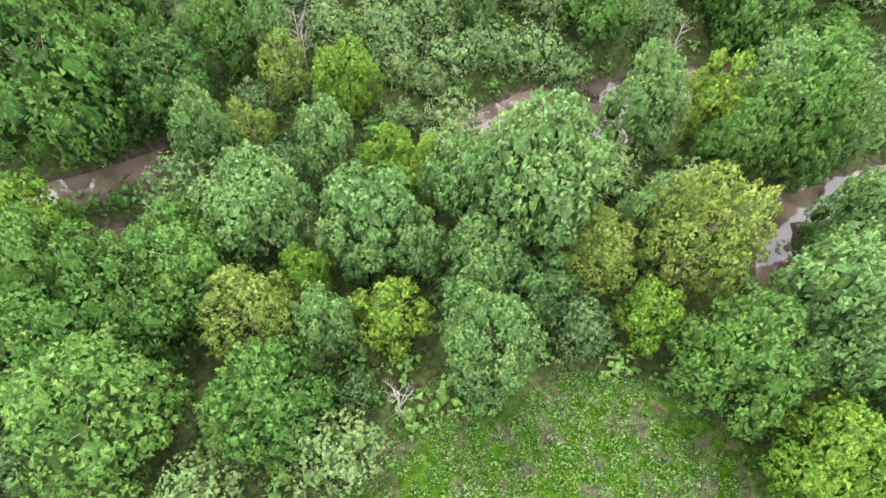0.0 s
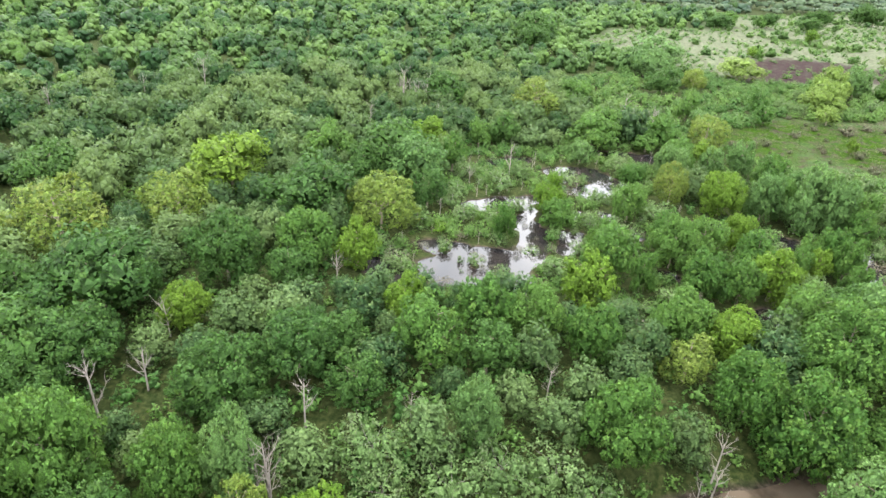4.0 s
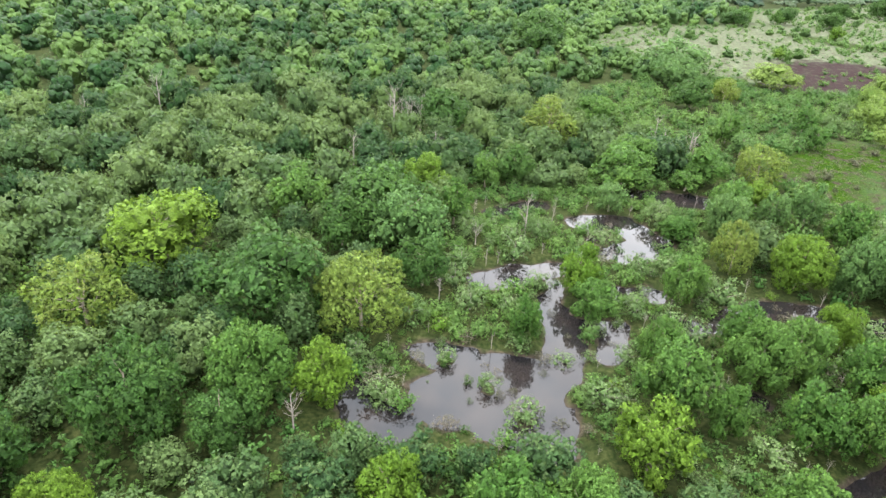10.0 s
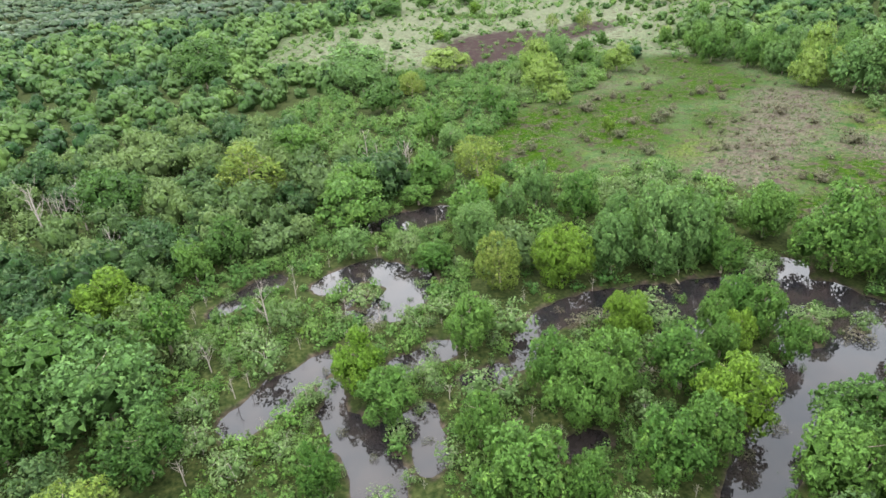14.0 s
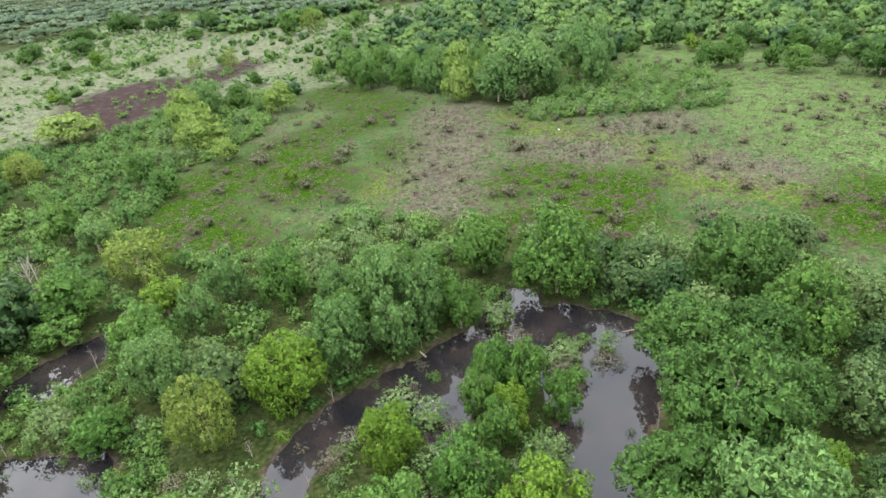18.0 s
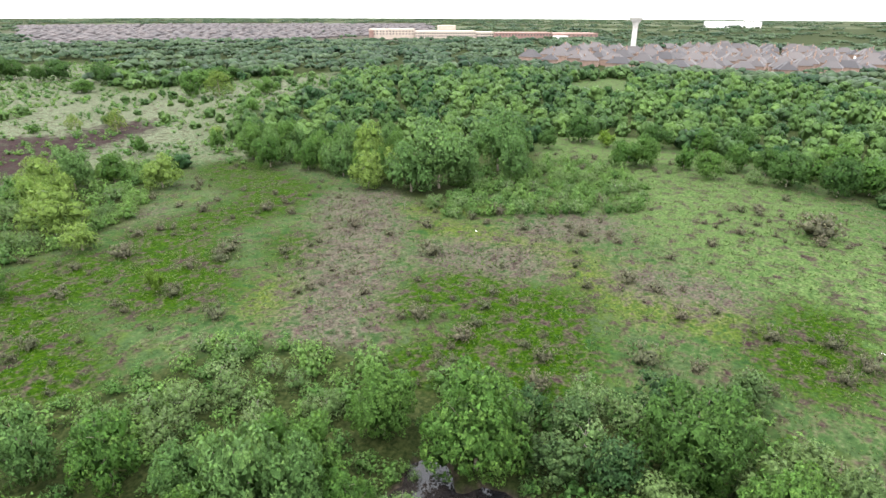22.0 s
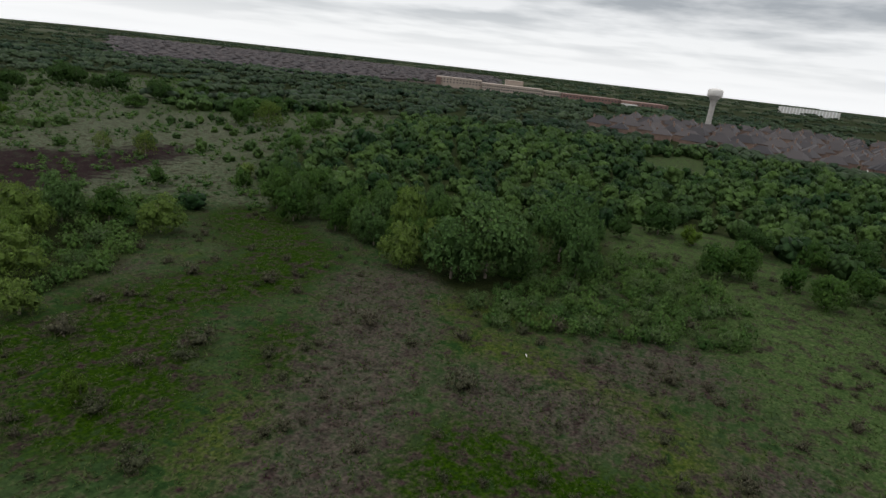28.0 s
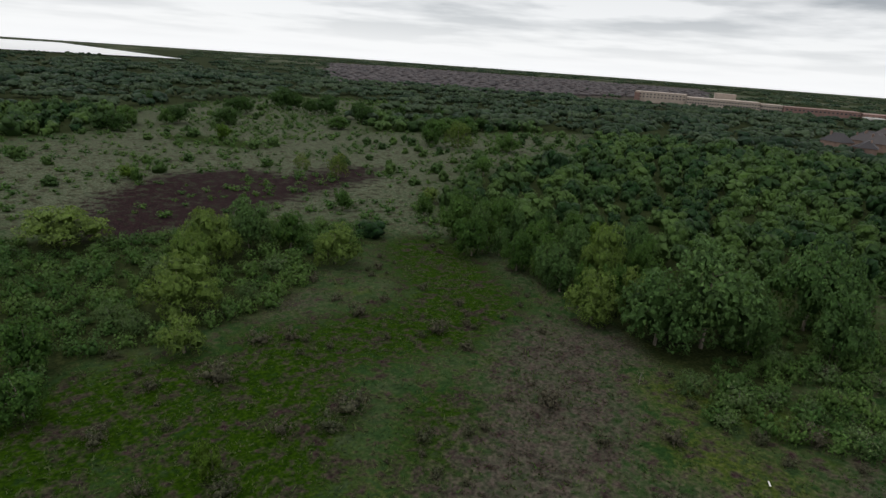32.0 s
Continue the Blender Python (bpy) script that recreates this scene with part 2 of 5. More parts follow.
relief(n_, l_, b_, noise_of(n_, l_, 1.3, 3), 0.05, 0.02)


def surface(name, low, high, scale=1.0, rough=0.8, bump=0.3):
    m, n, l, b = material(name, rough)
    v = noise_of(n, l, scale, 6)
    l.new(mix(n, l, span(n, l, v, 0.3, 0.7), low, high), b.inputs["Base Color"])
    relief(n, l, b, v, bump, 0.03)
    return m


# ---- mesh helpers ----
def mesh_of(name, verts, faces, mat, smooth=False, **values):
    """A mesh from arrays: verts (n, 3), faces (m, 3 or 4); values are per-point numbers."""
    verts, faces = np.asarray(verts, np.float32), np.asarray(faces, np.int32)
    me = bpy.data.meshes.new(name)
    me.vertices.add(len(verts))
    me.vertices.foreach_set("co", verts.ravel())
    me.loops.add(faces.size)
    me.loops.foreach_set("vertex_index", faces.ravel())
    me.polygons.add(len(faces))
    me.polygons.foreach_set("loop_start", np.arange(len(faces), dtype=np.int32) * faces.shape[1])
    if smooth:
        me.polygons.foreach_set("use_smooth", np.ones(len(faces), bool))
    for key, value in values.items():
        value = np.asarray(value, np.float32)
        if value.ndim == 2:
            me.attributes.new(key, "FLOAT_VECTOR", "POINT").data.foreach_set("vector", value.ravel())
        else:
            me.attributes.new(key, "FLOAT", "POINT").data.foreach_set("value", value)
    me.update(calc_edges=True)
    me.materials.append(mat)
    return me


def part(name, me, parent=None, label=""):
    ob = new(name, me)
    if parent:
        ob.parent = parent
    return tagged(ob, label)


def thing(name, label, category, group=""):
    ob = new(name)
    ob.empty_display_size = 0.3
    return tagged(ob, label, category, group)


def joined(pieces):
    """Stacks (verts, faces, ...) pieces into one."""
    verts, faces, extra, base = [], [], [], 0
    for v, f, *e in pieces:
        verts.append(v)
        faces.append(f + base)
        extra.append(e)
        base += len(v)
    return (np.concatenate(verts), np.concatenate(faces), *[np.concatenate(col) for col in zip(*extra)])


phi = (1 + 5 ** 0.5) / 2
ICO_V = np.array([(-1, phi, 0), (1, phi, 0), (-1, -phi, 0), (1, -phi, 0), (0, -1, phi), (0, 1, phi), (0, -1, -phi), (0, 1, -phi),
                  (phi, 0, -1), (phi, 0, 1), (-phi, 0, -1), (-phi, 0, 1)]) / (1 + phi * phi) ** 0.5
ICO_F = np.array([(a, b, c) for a in range(12) for b in range(a + 1, 12) for c in range(b + 1, 12)
                  if max(np.linalg.norm(ICO_V[a] - ICO_V[b]), np.linalg.norm(ICO_V[b] - ICO_V[c]), np.linalg.norm(ICO_V[a] - ICO_V[c])) < 1.1])

OCT_V = np.array([(1, 0, 0), (-1, 0, 0), (0, 1, 0), (0, -1, 0), (0, 0, 1), (0, 0, -1)], float)
OCT_F = np.array([(0, 2, 4), (2, 1, 4), (1, 3, 4), (3, 0, 4), (2, 0, 5), (1, 2, 5), (3, 1, 5), (0, 3, 5)])


def unit(v):
    return v / np.maximum(np.linalg.norm(v, axis=-1, keepdims=True), 1e-9)


def crown_arrays(seed, knots, leaves, leaf, R, H, base=0.05, shape="round", core=0.8, dense=ICO_F):
    """A crown of boughs whose surface is set with leafy knots: verts, triangles, knot tone, outward lean.
    R, H: its radius and the whole plant's height; leaves: to each knot; core: how far the boughs are filled inside."""
    rng = np.random.default_rng(seed)
    mid, half = (base + 1) / 2 * H, (1 - base) / 2 * H
    n = int(np.clip(round(0.6 + 1.2 * knots ** 0.5), 3, 15))
    tilt = 0.95 - (np.arange(n) + 0.3) * 1.5 / n
    spin = np.arange(n) * 2.39996 + rng.uniform(0, 6.28)
    d = np.stack([np.sqrt(1 - tilt ** 2) * np.cos(spin), np.sqrt(1 - tilt ** 2) * np.sin(spin), tilt], 1)
    d = unit(d + rng.normal(size=(n, 3)) * 0.2)
    lr = R * rng.uniform(0.30, 0.50, n) * (1.25 if n < 7 else 1.1 if n < 9 else 0.95)
    tall = np.clip(half / R, 0.75, 1.3)
    c = d * ((R - 0.95 * lr) * rng.uniform(0.8, 1.2, n))[:, None] * (1, 1, half / R) + (0, 0, mid)
    if shape == "willow":
        c[:, 2] -= 0.08 * H * (np.hypot(c[:, 0], c[:, 1]) / R) ** 2
    if shape == "tall":
        c[:, :2] *= np.clip(1.1 - 0.6 * np.clip((c[:, 2] - base * H) / (0.9 * H), 0, 1), 0.3, 1)[:, None]
    c = np.concatenate([c, [(0, 0, mid - 0.05 * half)]])
    lr = np.append(lr, (0.66 if n > 8 else 0.8) * min(R, half))
    out = unit(c - (0, 0, mid - 0.6 * half))
    # knots spread over the outside of the boughs
    many = knots * 14
    which = rng.choice(n + 1, many, p=lr ** 2 / (lr ** 2).sum())
    way = unit(rng.normal(size=(many, 3)) + 0.55 * out[which] + (0, 0, 0.2))
    q = c[which] + way * lr[which][:, None] * (1, 1, tall)
    clear = q[:, 2] > 0.04 * H
    for i in range(n + 1):
        clear &= (which == i) | (np.linalg.norm((q - c[i]) / (1, 1, tall), axis=1) > 0.93 * lr[i])
    q, way, which = q[clear], way[clear], which[clear]
    gap, chosen = 2.5 * R / knots ** 0.5, []
    while len(chosen) < knots and gap > 0.25 * R / knots ** 0.5:
        for i in range(len(q)):
            if len(chosen) < knots and all(np.abs(q[i] - q[j]).sum() > 1.35 * gap or ((q[i] - q[j]) ** 2).sum() > gap * gap for j in chosen):
                chosen.append(i)
        gap *= 0.82
    q, way, which = q[chosen], way[chosen], which[chosen]
    m = len(q)
    kr = 1.12 * R / knots ** 0.5 * rng.uniform(0.75, 1.3, m)
    q = q - way * (kr * rng.uniform(0.35, 0.8, m))[:, None]
    shade = rng.random(n + 1)
    tone = np.clip(0.45 * shade[which] + 0.6 * rng.random(m), 0, 1)
    ball_v, ball_f = (ICO_V, ICO_F) if dense is ICO_F else (OCT_V, OCT_F)
    pieces = []
    if core > 0:
        k = len(ball_v)
        v = ball_v[None] * (1 + rng.uniform(-0.12, 0.12, (n + 1, k, 1))) * (lr * core)[:, None, None] * (1, 1, tall) + c[:, None]
        f = ball_f[None] + k * np.arange(n + 1)[:, None, None]
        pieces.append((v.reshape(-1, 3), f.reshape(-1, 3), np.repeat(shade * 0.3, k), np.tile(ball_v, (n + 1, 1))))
    at = np.repeat(np.arange(m), leaves)
    w = len(at)
    g = unit(rng.normal(size=(w, 3)) + 0.95 * way[at] + (0, 0, 0.3))
    droop = (0, 0, -0.35) if shape == "willow" else (0, 0, 0.0)
    p = q[at] + (g + droop) * (kr[at] * rng.uniform(0.68, 1.22, w))[:, None] * (1, 1, tall)
    # a share of the leaves fills the boughs between and under the knots
    under = np.flatnonzero(rng.random(w) < 0.36)
    bough = rng.choice(n + 1, len(under), p=lr ** 2 / (lr ** 2).sum())
    g[under] = unit(rng.normal(size=(len(under), 3)) + 0.5 * out[bough] + (0, 0, 0.15))
    p[under] = c[bough] + g[under] * (lr[bough] * rng.uniform(0.74, 1.0, len(under)))[:, None] * (1, 1, tall)
    low = p[:, 2] < 0.03 * H
    p[low, 2] = 0.03 * H + 0.2 * H * rng.random(low.sum())
    bulk = np.ones(w)
    bulk[under] = 1.35
    face = unit(g + 0.6 * rng.normal(size=(w, 3)))
    x = unit(np.cross(face, rng.normal(size=(w, 3))) + (0.3 * g) + (0, 0, -1.0 if shape == "willow" else -0.15))
    y = np.cross(face, x)
    s = (leaf * bulk * rng.uniform(0.6, 1.4, w))[:, None]
    wide = 0.26 if shape == "willow" else 0.46
    tri = np.stack([p - x * s * 0.5 - y * s * wide, p - x * s * 0.42 + y * s * wide, p + x * s * 0.7], 1)
    lean = unit(0.62 * g + 0.55 * unit(p - (0, 0, mid - 0.4 * half)) + (0, 0, 0.08))
    pieces.append((tri.reshape(-1, 3), np.arange(w * 3).reshape(-1, 3), np.repeat(np.clip(tone[at] + rng.normal(size=w) * 0.08, 0, 1), 3), np.repeat(lean, 3, 0)))
    return joined(pieces)


def tube(points, radii, sides=6):
    """A tapered bent stick through the points."""
    points = np.array(points, float)
    rings = []
    for i, p in enumerate(points):
        way = unit(points[min(i + 1, len(points) - 1)] - points[max(i - 1, 0)])
        x = unit(np.cross(way, (0.31, 0.95, 0.1)))
        y = np.cross(way, x)
        a = np.arange(sides) * 2 * math.pi / sides
        rings.append(p + radii[i] * (np.cos(a)[:, None] * x + np.sin(a)[:, None] * y))
    k, n = sides, len(points)
    f = [(i * k + j, i * k + (j + 1) % k, (i + 1) * k + (j + 1) % k, (i + 1) * k + j) for i in range(n - 1) for j in range(k)]
    return np.concatenate(rings), np.array(f)


def boughs(seed, R, H, trunk, limbs, twigs=0, top=0.75, sides=6, split=False, rise=(0.35, 0.9)):
    """Trunk with limbs, and twigs on those; split: the trunk, and each limb with its twigs by itself."""
    rng = np.random.default_rng(seed)
    lean = rng.uniform(-0.05, 0.05, 2) * H
    stem = [(lean[0] * s * s, lean[1] * s * s, s * H * top - 0.3 * (s == 0)) for s in (0, 0.35, 0.7, 1)]
    pieces = [tube(stem, [trunk * 1.35, trunk, trunk * 0.75, trunk * 0.3], sides)]
    for i in range(limbs):
        s = rng.uniform(0.28, 0.95)
        a = i * 2.4 + rng.uniform(-0.4, 0.4)
        q = np.array([lean[0] * s * s, lean[1] * s * s, s * H * top])
        reach = R * rng.uniform(0.5, 0.95) * (1.15 - 0.5 * s)
        up = rng.uniform(*rise) * reach
        e = q + (math.cos(a) * reach, math.sin(a) * reach, up)
        m = (q + e) / 2 + rng.normal(size=3) * 0.08 * reach + (0, 0, -0.06 * reach)
        w = trunk * (0.5 - 0.25 * s)
        pieces.append(tube([q, m, e], [w, w * 0.65, w * 0.2], 5 if sides > 4 else 4))
        for _ in range(twigs):
            u = rng.uniform(0.3, 1)
            g = m + (e - m) * u if u > 0.5 else q + (m - q) * (u * 2)
            k = g + (e - q) * 0.25 + rng.normal(size=3) * 0.22 * reach + (0, 0, 0.12 * reach)
            pieces.append(tube([g, (g + k) / 2 + rng.normal(size=3) * 0.04 * reach, k], [w * 0.3, w * 0.22, w * 0.08], 3))
    if split:
        return pieces[0], [joined(pieces[k:k + 1 + twigs]) for k in range(1, len(pieces), 1 + twigs)]
    return joined(pieces)


# ---- the plan: water courses, open land ----
def inside(poly, x, y):
    x, y = np.asarray(x, float), np.asarray(y, float)
    hit = np.zeros(x.shape, bool)
    for (ax, ay), (bx, by) in zip(poly, poly[1:] + poly[:1]):
        cross = (ay > y) != (by > y)
        hit ^= cross & (x < ax + (y - ay) / ((by - ay) or 1e-9) * (bx - ax))
    return hit


def soft_inside(poly, x, y, blur):
    """0 to 1 over the polygon's edge, by the distance to it."""
    x, y = np.asarray(x, float), np.asarray(y, float)
    far = np.full(x.shape, 1e9)
    for (ax, ay), (bx, by) in zip(poly, poly[1:] + poly[:1]):
        u = np.clip(((x - ax) * (bx - ax) + (y - ay) * (by - ay)) / ((bx - ax) ** 2 + (by - ay) ** 2 + 1e-9), 0, 1)
        far = np.minimum(far, np.hypot(x - ax - u * (bx - ax), y - ay - u * (by - ay)))
    return np.clip(0.5 + np.where(inside(poly, x, y), far, -far) / (2 * blur), 0, 1)


def course(chain, x, y):
    """Distance to the edge of a water course, less than 0 in it. chain: (x, y, half width) along it."""
    best = np.full(np.shape(x), 1e9)
    for (ax, ay, aw), (bx, by, bw) in zip(chain, chain[1:]):
        u = np.clip(((x - ax) * (bx - ax) + (y - ay) * (by - ay)) / ((bx - ax) ** 2 + (by - ay) ** 2 + 1e-9), 0, 1)
        best = np.minimum(best, np.hypot(x - ax - u * (bx - ax), y - ay - u * (by - ay)) - aw - u * (bw - aw))
    return best


PONDS = [
    [(-8, 92.3, 1.3), (-2, 89.5, 3.0), (4, 89.5, 2.6)],
    [(-4.5, 85.5, 3.6), (2, 85, 4.6), (5, 81.5, 2.4)],
    [(6.5, 91, 1.6), (7.6, 95, 1.7), (7.0, 100.5, 1.1)],
    [(12.4, 94.5, 0.9), (13, 96.8, 1.0)],
    [(-16, 86, 0.8), (-13, 82.6, 1.7), (-9.5, 80.6, 1.5)],
    [(-2, 108, 1.4), (2.5, 110.6, 2.3), (8, 113.6, 1.2)],
    [(6.7, 109, 0.8), (6.5, 104, 0.8), (7.5, 100, 1.2), (14, 99.6, 1.1)],
    [(13.6, 129.5, 2.2), (19, 131, 2.2), (24, 124.3, 2.4), (18.5, 119.5, 2.4), (15, 122, 1.6)],
    [(24.5, 144, 1.4), (30, 142.6, 2.8), (36.5, 143, 2.2)],
    [(14.6, 108.3, 1.0), (19.6, 108.6, 1.4)],
    [(20.8, 101.8, 0.8), (24.2, 102.2, 0.8)],
    [(24.5, 90.2, 0.8), (26, 89.8, 0.9)],
    [(-1.5, 130.8, 0.9), (6, 134.5, 1.5)],
    [(27.5, 103, 1.0), (33, 107, 1.9), (37.5, 108.2, 1.6), (45.5, 106.4, 1.7), (51.5, 103.3, 2.0), (57, 101.8, 2.1), (63, 100.6, 2.4), (68, 101.4, 1.3)],
    [(63, 98, 2.2), (65.7, 93.8, 2.7), (65.3, 89, 3.0), (60, 85.6, 3.6), (55, 85, 2.6), (46, 82.8, 2.4), (38, 80.5, 2.2), (30, 77, 1.6)],
    [(58, 98, 1.8), (52, 100.3, 2.4), (46, 99.6, 2.4), (43.5, 97, 1.2)],
    [(59.5, 95.5, 1.6), (55.5, 91.5, 1.0), (50, 88, 0.8)],
]
STREAM = [
    [(1.5, 42.6, 0.8), (8, 45.2, 3.0), (14, 47, 3.2), (20, 51, 1.9), (30, 55.2, 1.3), (41, 58.2, 1.5), (58, 60, 1.5)],
    [(15, 44.3, 0.9), (18.5, 43.6, 0.6)],
    [(29.5, 24, 1.2), (30.5, 30, 1.3), (31, 36.5, 1.4), (36, 38, 1.7), (44, 41.8, 1.8), (60, 45, 1.6)],
    [(-60, 18, 2.0), (-36, 26.4, 1.7), (-30.5, 29.8, 1.5), (-26.5, 33.4, 0.9), (-23.5, 36, 0.6)],
    [(-24.6, 30.4, 0.9), (-23.6, 30, 0.9)],
    [(-27, 24.8, 0.9), (-25, 25.4, 0.6)],
]
MEADOW = [(50, 156), (60, 144), (76, 136), (82, 123), (80, 101), (83, 91), (92, 73), (80, 66), (78, 52), (110, 25), (150, 20), (184, 40),
          (208, 60), (222, 74), (231, 90), (246, 106), (246, 128), (226, 138), (206, 134), (194, 126), (176, 126), (154, 130), (146, 142), (150, 152), (158, 172), (160, 190), (151, 222), (128, 208), (106, 192), (76, 188)]
FIELD = [(66, 258), (95, 240), (120, 245), (150, 222), (160, 190), (174, 212), (178, 233), (228, 268), (296, 280), (350, 304), (420, 350), (345, 372),
         (255, 390), (300, 450), (200, 445), (139, 430), (100, 400), (60, 380), (48, 345), (30, 300)]
NORTH_FIELD = [(120, 430), (170, 520), (330, 640), (420, 560), (330, 460), (240, 420)]
CLEARING = [(336, 142), (352, 162), (378, 166), (405, 178), (430, 166), (454, 158), (440, 136), (404, 134), (372, 120), (358, 136)]
BURN = [(88, 244), (98, 239), (116, 250), (128, 252), (152, 264), (182, 275), (198, 293), (187, 303), (160, 292), (150, 310), (125, 308), (99, 284)]
HOMES = [(548, 246), (505, 60), (640, -30), (820, -90), (880, -60), (830, 130), (720, 268)]
GLADE = [(-8, 2), (-2, 12), (6, 13), (12, 18), (20, 17), (30, 10), (34, -6), (-14, -8)]
THICKET = [(36, 148), (20, 215), (40, 235), (66, 258), (95, 240), (120, 245), (150, 224), (128, 208), (106, 192), (76, 188), (50, 156), (60, 144), (76, 136),
           (82, 123), (80, 101), (72, 98), (66, 106), (40, 112), (42, 134)]
MARSH = [(-14, 78), (-16, 96), (-8, 112), (-6, 136), (8, 142), (24, 150), (38, 148), (42, 134), (34, 112), (70, 104), (70, 84), (44, 74), (20, 74), (0, 76)]


def step(a, b, v):
    v = np.clip((v - a) / (b - a), 0, 1)
    return v * v * (3 - 2 * v)


def ripple(x, y, size, seed):
    """Smooth hills of sines, about -1 to 1."""
    rng = np.random.default_rng(seed)
    total = 0
    for _ in range(6):
        a, p, k = rng.uniform(0, 6.28), rng.uniform(0, 6.28), rng.uniform(0.6, 1.9)
        total = total + np.sin((x * math.cos(a) + y * math.sin(a)) * 6.28 * k / size + p)
    return total / 3.2


ISLETS = [(51.5, 94.5, 3.2), (49.8, 90.5, 1.9), (57.8, 92, 1.0), (61.6, 101, 1.4), (62, 88.4, 1.0), (44.6, 99.5, 1.0),
          (-5.5, 90.9, 0.9), (-0.9, 87.1, 0.9), (2.8, 83.1, 1.0), (15.3, 122.3, 1.4), (5.5, 107.5, 1.1)]


def pond_edge(x, y):
    dry_spots = np.maximum.reduce([r - np.hypot(x - a, y - b) for a, b, r in ISLETS])
    water =  np.minimum.reduce([course(c, x, y) for c in PONDS]) - 0.75 + 0.55 * ripple(x, y, 6, 5) + 0.25 * ripple(x, y, 2.2, 6)
    return np.maximum(water, dry_spots)


def stream_edge(x, y):
    return np.minimum.reduce([course(c, x, y) for c in STREAM]) - 0.4 + 0.4 * ripple(x, y, 5, 7)


MARSH_LEVEL, STREAM_LEVEL = -0.90, -4.2


def ground_z(x, y):
    x, y = np.asarray(x, float), np.asarray(y, float)
    upland = step(60, 90, x + 0.35 * (y - 100))
    z = -3.3 + 2.8 * step(30, 62, y + 0.06 * x) + 0.5 * upland * step(30, 62, y)
    z = z + 0.12 * ripple(x, y, 14, 1) + 0.25 * ripple(x, y, 60, 2) * step(0, 60, np.abs(x - 20))
    far = np.hypot(x, y)
    z = z + 20 * step(1300, 3900, far) * (1 + 0.35 * ripple(x, y, 2600, 3)) * (1 - 0.96 * step(34, 22, np.degrees(np.arctan2(x, y))))
    p = pond_edge(x, y)
    z = np.where(y > 64, np.minimum(z, MARSH_LEVEL + np.clip(0.32 * p, -0.7, 9)), z)
    s = stream_edge(x, y)
    return np.where(y <= 64, np.minimum(z, STREAM_LEVEL + np.clip(0.45 * s, -0.6, 9)), z)


def steps_between(points):
    """Grid lines: (from, to, spacing) runs."""
    out = []
    for a, b, s in points:
        out += list(np.arange(a, b, s))
    return np.array(out + [points[-1][1]])


gx = steps_between([(-4600, -1000, 300), (-1000, -200, 50), (-200, -50, 6), (-50, 80, 1.05), (80, 240, 2.5), (240, 500, 10), (500, 1500, 50), (1500, 4600, 250)])
gy = steps_between([(-4600, -1000, 400), (-1000, -40, 60), (-40, 10, 2), (10, 155, 1.05), (155, 320, 2.8), (320, 600, 10), (600, 1500, 50), (1500, 4600, 250)])
X, Y = np.meshgrid(gx, gy)
X, Y = X.ravel(), Y.ravel()
Z = ground_z(X, Y)
i, j = np.meshgrid(np.arange(len(gx) - 1), np.arange(len(gy) - 1))
k = (j * len(gx) + i).ravel()
quads = np.stack([k, k + 1, k + 1 + len(gx), k + len(gx)], 1)
wet = np.where(Y > 64, pond_edge(X, Y), stream_edge(X, Y))
meadow = soft_inside(MEADOW, X, Y, 6)
open_land = np.maximum.reduce([meadow, soft_inside(FIELD, X, Y, 10), soft_inside(NORTH_FIELD, X, Y, 20), soft_inside(CLEARING, X, Y, 6), soft_inside(GLADE, X, Y, 3)])
def spread(chains, soft, most):
    return np.maximum.reduce([np.clip(1.1 - course(ch, X, Y) / soft, 0, most) for ch in chains])


dry_land = spread(([(86, 125, 1), (97, 132, 3), (112, 140, 3.5), (126, 146, 4), (138, 157, 3), (146, 152, 1.5)], [(119, 122, 2), (121, 110, 3)], [(138, 110, 2), (146, 102, 2)],
              [(66, 148, 1)], [(108, 192, -3), (112, 195, -3)], [(121, 87, 1.5), (120, 80, 1.5)], [(300, 270, 8), (270, 260, 6)]), 9, 1.05)
suburb_land = step(960, 1040, np.hypot(X, Y)) * step(2500, 2300, np.hypot(X, Y)) * step(29, 30.5, np.degrees(np.arctan2(X, Y))) * step(63, 61, np.degrees(np.arctan2(X, Y)))
dry = np.maximum(dry_land, 1.6 * suburb_land)
lush = spread(([(60, 152, 6), (66, 172, 8), (82, 176, 7)], [(86, 156, 7), (104, 178, 5)], [(112, 176, 5), (128, 174, 6), (138, 178, 6), (150, 205, 7)], [(106, 146, 2), (112, 152, 2)],
               [(82, 110, 4), (90, 100, 7), (103, 103, 7), (108, 116, 5), (98, 120, 3)], [(118, 64, 3), (104, 66, 4)], [(160, 385, 8), (172, 360, 6)], [(2, 6, 3), (14, 12, 4), (26, 6, 6), (10, 0, 8)]), 8, 1.4)
fresh = spread(([(104, 50, 4), (140, 60, 14), (172, 80, 20), (205, 106, 16), (236, 120, 12)], [(60, 166, 3)], [(165, 372, 10)]), 14, 1.2)
gold = spread(([(90, 139, 1.5), (94, 142, 1)], [(131, 130, 1), (129, 108, 1.5), (113, 90, 2), (114, 77, 2), (108, 64, 2)], [(104, 92, 1)], [(140, 140, 1), (146, 128, 1)]), 8, 1.2)
fresh = np.maximum(fresh, soft_inside(CLEARING, X, Y, 8))
pale = np.maximum(soft_inside(FIELD, X, Y, 25), soft_inside(NORTH_FIELD, X, Y, 30)) * 1.05
distance = np.hypot(X, Y)
farms = step(1300, 2000, distance) * step(0.0, 0.3, ripple(X, Y, 900, 44))
pale = np.maximum(pale, farms * 1.1)
